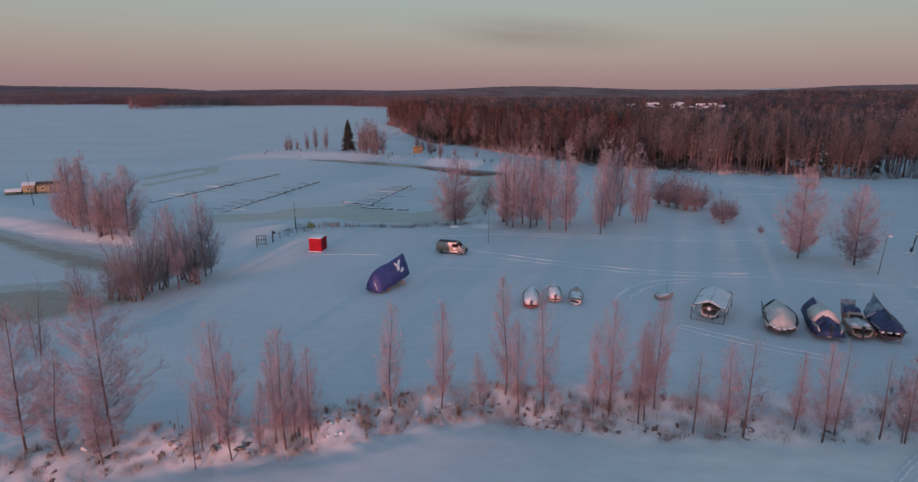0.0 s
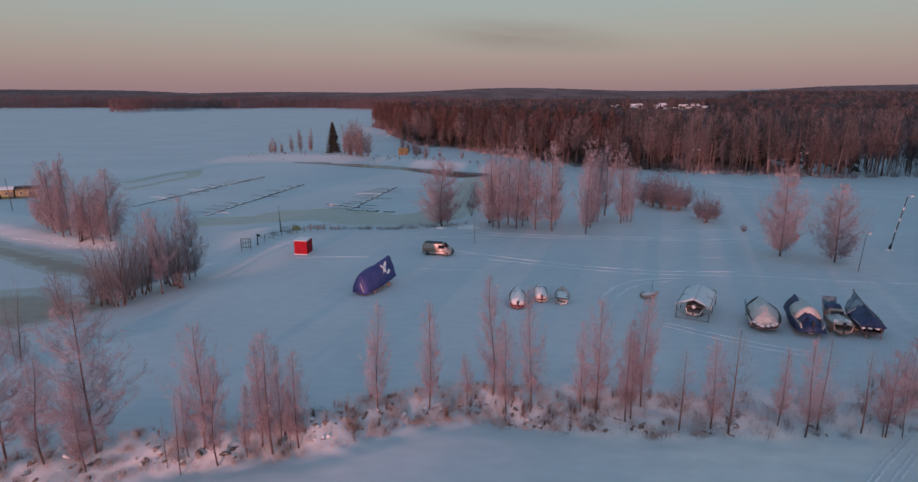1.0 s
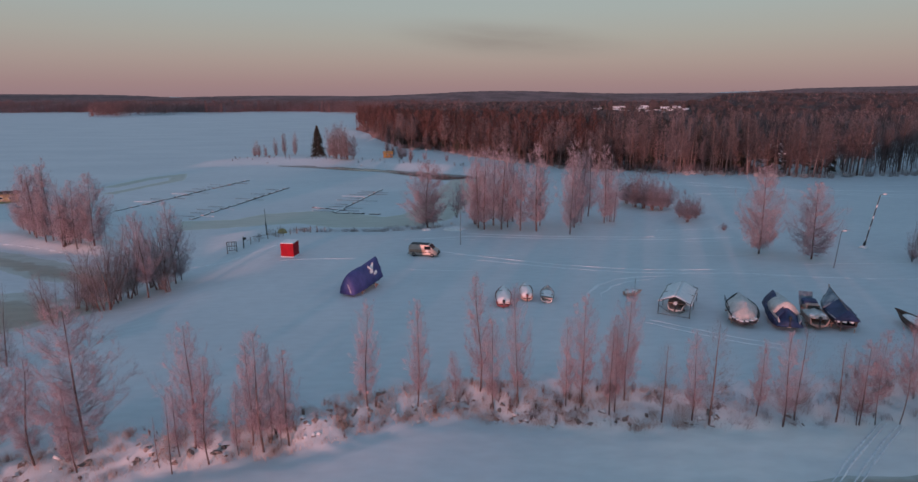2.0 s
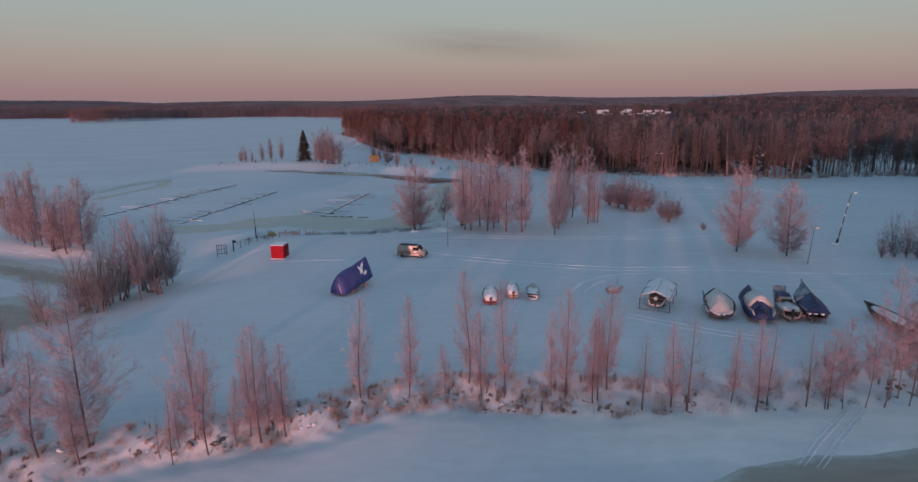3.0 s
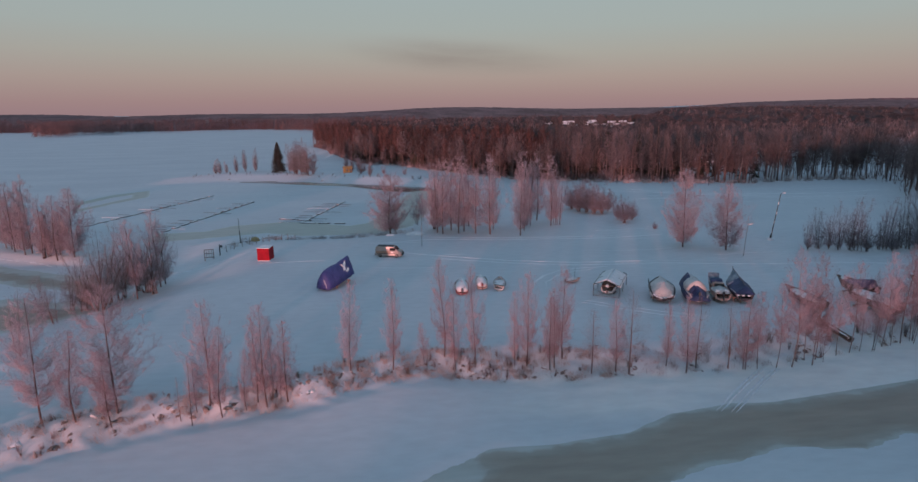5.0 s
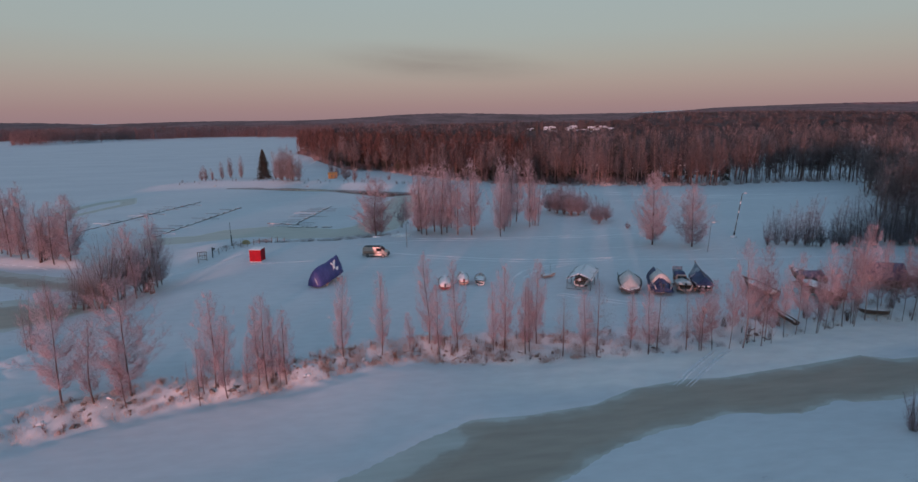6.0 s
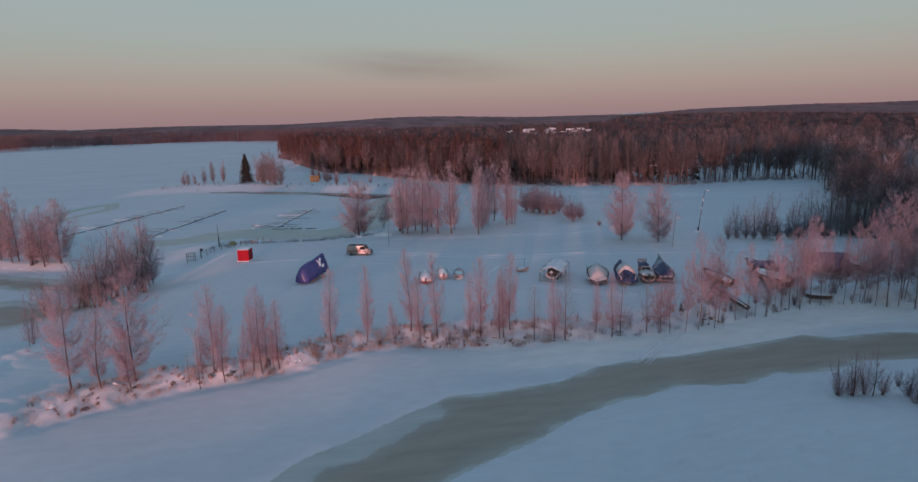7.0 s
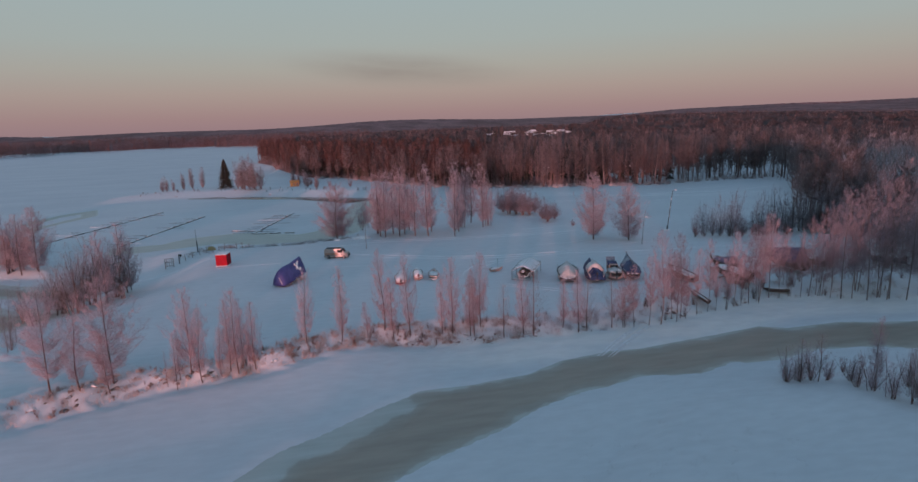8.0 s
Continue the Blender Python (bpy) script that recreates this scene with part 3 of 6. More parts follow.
    dd /= np.linalg.norm(dd, axis=1, keepdims=True)
    tip = g + dd * (rng.uniform(0.22, 0.75, n) * size * length)[:, None]
    wood = tubes(*[np.array(s) for s in L], 3)
    if bushy:
        tv, tq = tubes(*[np.array(s) for s in T], 4)
        wood = np.concatenate([tv, wood[0]]), np.concatenate([tq, wood[1] + len(tv)])
    crown_me = twiggy("crown", wood, spikes(g, tip, np.full(n, 0.0055 * fat) * rng.uniform(0.7, 1.25, n)), [bark, twig_mat])
    if bushy:
        return [crown_me]
    cut = zip(starts, starts[1:] + [len(T[0])])
    return [stem_mesh(T[0][i:j] + T[1][j - 1:j], T[2][i:j] + T[3][j - 1:j], bark) for i, j in cut] + [crown_me]


def tree(meshes, name, label, category, m, group=""):
    root = tagged(new(name, meshes[0] if len(meshes) == 1 else None), label, category, group)
    for k, me in enumerate(meshes if len(meshes) > 1 else ()):
        part("crown" if k == len(meshes) - 1 else "trunk", me, None, root)
    root.matrix_basis = m
    return root


# near stands fine in twig, far stands coarser
FAR = dict(twigs=6, fat=2.3, forks=7, twig_mat=FAR_TWIG, droop=0.2, length=1.25)
DIM = dict(twigs=10, forks=7, twig_mat=DIM_TWIG, bark=PALE_BARK, fat=1.25, thick=0.55)
OPEN = dict(twigs=6, forks=6, bark=DARK_BARK, fat=0.85, twig_mat=GREY_TWIG)
SLIM = [birch_meshes(10 + k, 0.14, 1, 64, 13, 0.13, up=1.5, forks=7, thick=0.9, fat=0.92) for k in range(5)]
FULL = [birch_meshes(20 + k, 0.21, 1, 70, 15, 0.17, up=1.15, forks=8, fat=1.0) for k in range(4)]
WIDE = [birch_meshes(30 + k, 0.28, 1, 84, 15, 0.14, up=0.7, forks=9, fat=1.1, thick=1.0) for k in range(3)]
OPEN_SLIM = [birch_meshes(160 + k, 0.15, 1, 52, low=0.18, up=1.1, **OPEN) for k in range(3)]
OPEN_FULL = [birch_meshes(170 + k, 0.24, 1, 60, low=0.12, up=0.85, thick=1.15, **OPEN) for k in range(3)]
SAPLING = [birch_meshes(50 + k, 0.05, 1, 24, 4, 0.25, thick=0.8, up=1.3, forks=4) for k in range(2)]
FAR_SLIM = [birch_meshes(110 + k, 0.14, 1, 60, low=0.09, up=1.4, **FAR) for k in range(3)]
FAR_FULL = [birch_meshes(120 + k, 0.21, 1, 72, low=0.08, up=1.2, **FAR) for k in range(4)]
FAR_WIDE = [birch_meshes(130 + k, 0.27, 1, 110, low=0.05, up=0.8, thick=1.2, **{**FAR, "forks": 9, "twigs": 8}) for k in range(3)]
FAR_MULTI = [birch_meshes(140 + k, 0.21, 4, 80, low=0.08, up=1.3, **FAR) for k in range(3)]
FAR_GREY = [birch_meshes(220 + k, 0.22, 3, 84, low=0.08, up=1.2, **{**FAR, "twig_mat": GREY_TWIG, "fat": 2.8}) for k in range(3)]
DIM_SLIM = [birch_meshes(180 + k, 0.12, 1, 50, low=0.28, up=1.4, **DIM) for k in range(4)]
DIM_FULL = [birch_meshes(190 + k, 0.21, 1, 64, low=0.22, up=1.1, **DIM) for k in range(3)]
DIM_MULTI = [birch_meshes(200 + k, 0.19, 4, 64, low=0.22, up=1.4, **DIM) for k in range(3)]
DARK_GREY = [birch_meshes(210 + k, 0.28, 5, 80, 8, 0.06, up=1.6, spread=1.4, twig_mat=BUSH_TWIG, bark=DARK_BARK, fat=1.7, thick=0.7) for k in range(3)]
GREY = [birch_meshes(60 + k, 0.30, 4, 72, 7, 0.12, up=1.1, spread=1.9, twig_mat=GREY_TWIG, bark=DARK_BARK, fat=1.35, thick=0.75) for k in range(4)]
BUSH = [birch_meshes(70 + k, 0.46, 11, 110, 8, 0.16, spread=3.0, up=1.3, twig_mat=BUSH_TWIG, bark=DARK_BARK, thick=0.7, fat=3.0, length=1.6, forks=5, bushy=True) for k in range(3)]
PINKBUSH = [birch_meshes(80 + k, 0.26, 10, 80, 9, 0.10, spread=2.4, up=1.7, thick=0.9, bark=DARK_BARK, twig_mat=DIM_TWIG, forks=6, fat=1.7, bushy=True) for k in range(3)]
SHRUB = [birch_meshes(90 + k, 0.20, 14, 42, 4, 0.12, spread=2.6, up=2.2, twig_mat=(GREY_TWIG, SHRUB_TWIG, BUSH_TWIG, DIM_TWIG)[k], bark=DARK_BARK, thick=0.8, forks=3, fat=2.6, length=1.6, bushy=True) for k in range(4)]
WOOD_EDGE = [birch_meshes(150 + k, 0.15, 1, 44, 4, 0.30, twig_mat=EDGE_TWIG, bark=PALE_BARK if k % 2 else DARK_BARK, thick=1.5, fat=4.2, forks=5, length=1.4) for k in range(5)]
KINDS = {"slim": (SLIM, "birch_tree", "slender bare birch, twigs pink with frost, on the shore bank", "tree"),
         "full": (FULL, "birch_tree", "bare birch with a full frosted pinkish crown standing in snow", "tree"),
         "wide": (WIDE, "birch_tree", "broad bare birch with spreading lower limbs and frosted twigs", "tree"),
         "open_slim": (OPEN_SLIM, "birch_tree", "slender leafless birch with dark open branches on the bank", "tree"),
         "open_full": (OPEN_FULL, "birch_tree", "leafless birch with dark spreading branches on the shaded bank", "tree"),
         "far_slim": (FAR_SLIM, "birch_tree", "slender frosted birch standing at the edge of the snowy field", "tree"),
         "far_full": (FAR_FULL, "birch_tree", "tall frosted birch with a full pinkish crown in the snow", "tree"),
         "far_wide": (FAR_WIDE, "birch_tree", "broad rounded frosted birch standing alone on the snowfield", "tree"),
         "far_multi": (FAR_MULTI, "birch_tree", "several-stemmed frosted birch rising from the snow", "tree"),
         "far_grey": (FAR_GREY, "birch_tree", "grey leafless birch standing on the far snowy spit", "tree"),
         "dim_slim": (DIM_SLIM, "birch_tree", "thin leafless reddish birch on the shaded boat shore", "tree"),
         "dim_full": (DIM_FULL, "birch_tree", "leafless reddish birch with a loose crown by the boats", "tree"),
         "dim_multi": (DIM_MULTI, "birch_tree", "several-stemmed reddish leafless birch beside the old boats", "tree"),
         "dark_grey": (DARK_GREY, "alder_tree", "dark many-stemmed leafless alder at the field's edge", "tree"),
         "edge": (WOOD_EDGE, "birch_tree", "tall leafless tree at the front edge of the woods", "tree"),
         "shrub": (SHRUB, "shrub", "small leafless frosted shrub among rocks on the bank", "shrub"),
         "sapling": (SAPLING, "sapling", "thin bare young birch stem rising from the snowy bank", "tree"),
         "grey": (GREY, "alder_tree", "many-stemmed grey bare alder standing on the low shore", "tree"),
         "bush": (BUSH, "bush", "dense grey-brown leafless bush in the snow", "bush"),
         "pinkbush": (PINKBUSH, "bush", "low frosted reddish leafless bush in the snow", "bush")}


def plant(kind, x, y, tall, wide=1.0, group=""):
    """One tree of a kind at x, y; tall in metres, wide: its width against its kind's own."""
    sets, name, label, category = KINDS[kind]
    s = tall / 10.0
    m = pose(x, y, gz(x, y) - 0.05, 0, 0, random.uniform(0, 360)) @ Matrix.Diagonal((s * wide, s * wide, s, 1))
    return tree(random.choice(sets), name, label, category, m, group)



# ---- woods ----
def wood_points(n, rng, region):
    """Scattered places within a region test, x, y arrays."""
    xs, ys = [], []
    while len(xs) < n:
        x, y = region(rng)
        xs.append(x)
        ys.append(y)
    return np.array(xs), np.array(ys)


# the front edge of the mainland woods, from the lake point round to the river side
EDGE = [(-60, 470), (-44, 425), (-32, 360), (-15, 300), (3, 287), (16, 262), (36, 232), (53, 207), (74, 190), (98, 183), (120, 177), (150, 182), (172, 178),
        (166, 160), (135, 120), (112, 95), (106, 60), (115, 40)]


def edge_y(x):
    """How far off the woods begin, at x."""
    ex, ey = [p[0] for p in EDGE[:13]], [p[1] for p in EDGE[:13]]
    return np.interp(x, ex, ey)


def wood_trees(name, label, xs, ys, tall, mat, bark, blades, reach, seed, conifer=False, low=0.3, thick=1.0):
    """Many simple trees in one mesh: a stem and a crown of upswept sprays (or drooping tiers); 'tone' differs from tree to tree."""
    rng = np.random.default_rng(seed)
    n = len(xs)
    zs = height(xs, ys)
    foot = np.stack([xs, ys, zs - 0.3], axis=1)
    top = foot + np.stack([rng.normal(0, 0.4, n), rng.normal(0, 0.4, n), tall], axis=1)
    tv, tq = tubes(foot, top, np.full(n, 0.15), np.full(n, 0.03), 3)
    k = np.repeat(np.arange(n), blades)
    m = len(k)
    az = rng.uniform(0, 2 * math.pi, m)
    out = np.stack([np.cos(az), np.sin(az), np.zeros(m)], axis=1)
    if conifer:
        f = 1 - 0.92 * rng.random(m) ** 0.62
        a = foot[k] + (top[k] - foot[k]) * f[:, None]
        r = reach * tall[k] * (1.0 - f) * rng.uniform(0.65, 1.1, m) + 0.12
        a = a + out * (0.25 * r)[:, None]
        b = a + out * (0.8 * r)[:, None] + np.stack([np.zeros(m), np.zeros(m), -0.3 * r], axis=1)
        width = 0.030 * tall[k] * rng.uniform(0.5, 1.1, m) * (1.15 - f)
    else:
        wide = rng.uniform(0.7, 1.3, n)[k]
        f = low + (0.97 - low) * rng.random(m) ** 0.85
        c = (f - low) / (1 - low)
        r = reach * tall[k] * wide * np.sin(np.pi * np.clip(0.14 + 0.84 * c, 0, 1)) ** 0.7 * rng.uniform(0, 1, m) ** 0.6
        a = foot[k] + (top[k] - foot[k]) * f[:, None] + out * r[:, None]
        d = out * 0.45 + rng.normal(0, 0.3, (m, 3)) + np.array([0, 0, 0.95])
        b = a + d * (tall[k] * 0.085 * rng.uniform(0.5, 1.2, m))[:, None]
        width = 0.0068 * tall[k] * rng.uniform(0.5, 1.2, m)
    stems = part("stems", quads_of("stems", tv, tq, bark), None)
    me = twiggy("crowns", (np.zeros((0, 3)), np.zeros((0, 4))), spikes(a, b, width * thick), [mat])
    att = me.attributes.new("tone", "FLOAT", "POINT")
    att.data.foreach_set("value", np.repeat(rng.random(n)[k], 4).astype(np.float32))
    sprays = part("crowns", me, None)
    root = empty(name, label, "woods", kind="stuff")
    stems.parent = sprays.parent = root
    tagged(stems, kind="stuff")
    tagged(sprays, kind="stuff")
    return root


rng = np.random.default_rng(5)


def belt(lo, hi, front, depth):
    def pick(r):
        x = r.uniform(lo, hi)
        return x, edge_y(x) + front + depth * r.random() ** 1.3
    return pick


def tall_of(n, a, b):
    return rng.uniform(a, b, n)


# reddish pines towards the lake, mixed frosted birches in front and to the east
x, y = wood_points(1100, rng, belt(-60, 64, 4, 130))
wood_trees("pine_woods", "dense reddish pine woods at the lake point", x, y, tall_of(1100, 11, 19.5), PINE, DARK_BARK, 64, 0.10, 1, low=0.34, thick=1.25)
x, y = wood_points(1500, rng, belt(22, 300, 4, 130))
wood_trees("birch_woods", "grey and reddish leafless birch woods behind the field", x, y, tall_of(1500, 9, 18), WOODS_BIRCH, PALE_BARK, 60, 0.12, 2, low=0.30)
x, y = wood_points(520, rng, belt(-20, 135, 6, 240))
wood_trees("spruce_woods", "dark spruces standing among the birch woods", x, y, tall_of(520, 11, 20), NEEDLE, DARK_BARK, 80, 0.17, 3, True)
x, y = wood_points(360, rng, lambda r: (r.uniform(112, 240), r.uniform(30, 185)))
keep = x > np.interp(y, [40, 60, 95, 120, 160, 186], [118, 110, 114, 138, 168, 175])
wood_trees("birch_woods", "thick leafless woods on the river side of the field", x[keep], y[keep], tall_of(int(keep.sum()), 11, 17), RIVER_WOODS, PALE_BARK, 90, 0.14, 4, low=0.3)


def brush(name, label, count, region, tall, seed, mat=BRUSH, thick=1.0):
    """Low dark undergrowth, one mesh of leaning stalks."""
    r = np.random.default_rng(seed)
    x, y = wood_points(count, r, region)
    z = height(x, y)
    a = np.stack([x, y, z - 0.2], axis=1)
    h = r.uniform(0.4, 1.0, count) * tall
    b = a + np.stack([r.normal(0, 0.9, count), r.normal(0, 0.9, count), h], axis=1)
    ob = new(name, quads_of(name, *tubes(a, b, thick * r.uniform(0.10, 0.42, count), np.full(count, 0.04 * thick), 3), mat))
    return tagged(ob, label, "undergrowth", kind="stuff")


x, y = wood_points(110, rng, lambda r: (r.uniform(175, 315), r.uniform(632, 720)))
wood_trees("spruce_woods", "dark spruces among the village houses", x, y, tall_of(110, 7, 13), NEEDLE, DARK_BARK, 50, 0.2, 12, True)
brush("undergrowth", "dark leafless brush under the edge of the woods", 11500, belt(-60, 112, 0, 120), 3.2, 15)
brush("undergrowth", "sparse frosted brush between the trunks of the open woods", 2200, belt(112, 300, 0, 120), 2.2, 17, FROST_BRUSH, 0.5)
brush("undergrowth", "dark brush in the woods by the river", 1800, lambda r: (lambda y: (float(np.interp(y, [40, 60, 95, 120, 160, 186], [118, 110, 114, 138, 168, 175])) + r.uniform(-6, 70), y))(r.uniform(36, 188)), 3.0, 16, EDGE_TWIG, 0.3)


def further(r):
    x = r.uniform(-60, 700)
    return x, edge_y(min(x, 172)) + 110 + 650 * r.random()


x, y = wood_points(3000, rng, further)
clear = (np.hypot((x - 245) / 70, (y - 680) / 60) > 1) & ~((np.abs(x - 0.345 * y) < 45) & (y > 440) & (y < 700) & (rng.random(3000) < 0.75))
x, y = x[clear], y[clear]
wood_trees("birch_woods", "woods stretching back to the hills", x, y, tall_of(len(x), 11, 18), WOODS_BIRCH, DARK_BARK, 26, 0.14, 6, thick=1.9)


x, y = rng.uniform(-1150, 60, 60000), rng.uniform(820, 1250, 60000)
d = inside_by(MAINLAND, x, y)
keep = (d > 1) & (rng.random(60000) < np.where(d < 30, 1.0, 0.12))
x, y = x[keep][:4200], y[keep][:4200]
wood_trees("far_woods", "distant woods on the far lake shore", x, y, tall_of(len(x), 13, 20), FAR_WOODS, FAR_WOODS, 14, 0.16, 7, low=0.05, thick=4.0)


def hill_woods(name, label, lo, hi, y0, y1, seed, step=(11.0, 24.0), crown=9.0):
    """Wooded hills far off: a sheet of rough tree tops over the ground, open at the village."""
    r = np.random.default_rng(seed)
    xs, ys = np.arange(lo, hi, step[0]), np.arange(y0, y1, step[1])
    bump = r.uniform(0, 3.5 if y0 > 800 else 7, (len(xs), len(ys))) ** 1.15

    def top(gx, gy):
        rim = inside_by(MAINLAND, gx, gy) / 30
        grown = (rim > 0.9) & (gy > edge_y(np.minimum(gx, 172)) + 95) & (np.hypot((gx - 248) / 62, (gy - 692) / 45) > 1)
        field = (gx > 1150) & (gy > 2100) & (gy < 2500) & (np.sin(gx * 0.006) > -0.2)
        lane = (np.abs(gx - 0.345 * gy) < 55) & (gy < 700)
        return height(gx, gy) + np.where(grown & ~field & (gy > y0 + step[1]), np.where(lane, 0.45, 1.0) * (crown + bump) * (0.15 + 0.85 * ease((gy - y0) / 180)), -3)

    v, q = sheet(xs, ys, top)
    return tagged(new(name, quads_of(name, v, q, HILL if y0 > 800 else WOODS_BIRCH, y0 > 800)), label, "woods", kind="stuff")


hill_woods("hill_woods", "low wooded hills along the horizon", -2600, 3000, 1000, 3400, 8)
hill_woods("hill_woods", "canopy of leafless woods behind the field", -60, 700, 280, 1040, 9, (5.0, 9.0), 4.5)


def spruce(x, y, tall):
    """A spruce of drooping needle tiers, uneven in outline."""
    r = np.random.default_rng(3)
    p0, p1, r0, r1 = [], [], [], []
    for k in range(1500):
        f = r.random() ** 0.8
        h = tall * (0.05 + 0.95 * f)
        reach = 0.30 * tall * (1 - f) ** 0.72 * r.uniform(0.4, 1.12) + 0.15
        az = r.uniform(0, 2 * math.pi)
        a = np.array([0, 0, h])
        b = a + np.array([math.cos(az) * reach, math.sin(az) * reach, -0.32 * reach + 0.1])
        s = r.uniform(0.15, 0.6)
        p0.append(a + (b - a) * s)
        p1.append(b)
        r0.append(0.16 * r.uniform(0.5, 1.2))
        r1.append(0.02)
    root = empty("spruce_tree", "dark green spruce standing alone on the snowy spit", "tree")
    part("trunk", quads_of("trunk", *tubes([(0, 0, -0.4)], [(0, 0, tall)], [0.22], [0.02], 8), DARK_BARK), None, root)
    part("crown", quads_of("crown", *tubes(p0, p1, r0, r1, 3), NEEDLE, True), None, root)
    root.matrix_basis = pose(x, y, gz(x, y))
    return root


def behind(r):
    x = r.uniform(-78, 330)
    return x, -150 - 0.25 * max(0, x) - 45 * r.random()


# unseen woods added behind the flight path, heights set to shade the eastern shore
x, y = wood_points(1700, rng, behind)
tall = np.interp(x, [-78, -66, -50, -30, -10, 15, 40, 330], [7.2, 9.4, 10.4, 11.2, 13, 24, 28, 29]) * rng.uniform(0.86, 1.05, 1700)
wood_trees("birch_woods", "unseen leafless woods added south of the river to cast shade", x, y, tall, WOODS_BIRCH, DARK_BARK, 44, 0.16, 11, thick=2.6)



# ---- trees, stand by stand ----
for row in [("wide", -30.7, 36.6, 11.7, 0.95), ("slim", -27.8, 36.3, 8.4, 1.3), ("wide", -25.1, 37.7, 12.4, 1.1), ("full", -25.0, 36.3, 7.0, 1), ("sapling", -19.4, 36.8, 4.5, 1),
            ("sapling", -18.4, 36.6, 6.6, 1), ("slim", -18.3, 37.8, 6.2, 0.9), ("full", -17.3, 38.4, 10.4, 1), ("slim", -16.0, 37.6, 8.8, 1), ("slim", -14.1, 38.5, 6.1, 0.8),
            ("slim", -13.3, 39.3, 8.9, 1), ("slim", -12.3, 38.7, 10.5, 1.1), ("slim", -12.0, 40.0, 8.4, 0.7), ("slim", -11.2, 39.6, 6.3, 0.7), ("slim", -10.5, 39.6, 8.6, 1.1),
            ("slim", -4.8, 43.8, 10.0, 1)]:
    plant(*row, group="shore birches")
for row in [("slim", -0.5, 44.1, 10.3, 0.9), ("slim", 2.7, 45.7, 4.6, 1.2), ("slim", 4.8, 46.1, 11.3, 1), ("slim", 6.1, 44.4, 8.8, 1), ("slim", 8.3, 44.5, 11.4, 0.8),
            ("slim", 12.5, 44.4, 8.5, 0.8), ("full", 13.9, 44.4, 10.8, 0.75), ("slim", 16.1, 43.1, 8.6, 1), ("slim", 16.6, 43.5, 9.2, 1), ("full", 17.9, 44.5, 10.5, 0.8),
            ("open_slim", 20.3, 42.1, 7.5, 1.2), ("slim", 23.0, 42.3, 8.6, 1.1), ("open_full", 24.2, 41.6, 9.6, 0.9), ("slim", 28.5, 42.1, 7.5, 0.9), ("slim", 30.1, 41.2, 8.7, 1.1),
            ("open_full", 32.1, 42.2, 8.8, 0.9)]:
    plant(*row, group="shore birches")
for row in [("wide", 36.9, 41.1, 7.9, 0.8)]:
    plant(*row, group="shore birches")
for row in [("open_slim", 35.3, 41.8, 7.7, 1.1), ("open_slim", 36.7, 41.1, 5.2, 1), ("dim_slim", 38.3, 41.1, 8.8, 1.1), ("dim_slim", 40.4, 41.1, 9.9, 1), ("dim_slim", 42.1, 41.1, 13.4, 1.2),
            ("dim_slim", 44.8, 42.6, 10.0, 1), ("dim_slim", 44.7, 41.2, 9.5, 1.2), ("dim_slim", 46.2, 42.7, 12.4, 1), ("dim_slim", 46.6, 41.7, 6.7, 1), ("dim_slim", 49.0, 43.0, 10.0, 0.9),
            ("dim_slim", 50.9, 43.4, 10.9, 1), ("dim_slim", 52.6, 43.9, 7.4, 1), ("dim_multi", 54.5, 44.1, 9.8, 0.9), ("dim_slim", 56.0, 44.6, 11.7, 1), ("dim_slim", 57.8, 45.4, 8.5, 1),
            ("dim_slim", 59.3, 45.6, 12.3, 1.2)]:
    plant(*row, group="shore birches")
for row in [("dim_multi", 61.3, 46.0, 14.3, 0.8), ("dim_slim", 63.7, 46.6, 13.4, 1.2), ("dim_slim", 65.7, 46.8, 10.1, 1), ("dim_multi", 67.0, 46.2, 8.3, 0.8), ("dim_slim", 68.3, 45.9, 10.5, 1),
            ("dim_slim", 69.6, 45.5, 12.3, 1.2), ("dim_multi", 71.9, 45.7, 14.0, 0.9), ("dim_slim", 72.8, 45.0, 11.9, 1), ("dim_full", 74.5, 44.4, 16.8, 1), ("dim_slim", 76.3, 44.1, 14.6, 1),
            ("dim_full", 77.4, 42.9, 17.7, 1), ("dim_multi", 80.1, 43.1, 20.0, 0.9), ("dim_full", 81.1, 42.5, 18.9, 0.9), ("dim_full", 83.0, 41.2, 18.0, 1), ("dim_multi", 86.0, 41.4, 18.6, 1),
            ("dim_slim", 57.0, 47.4, 7.4, 1)]:
    plant(*row, group="shore birches")
for row in [("dim_slim", 64.0, 48.5, 10.9, 1), ("dim_slim", 67.6, 48.4, 9.5, 1), ("dim_full", 75.2, 47.0, 13.1, 1), ("dim_multi", 78.3, 45.7, 16.1, 1)]:
    plant(*row, group="shore birches")
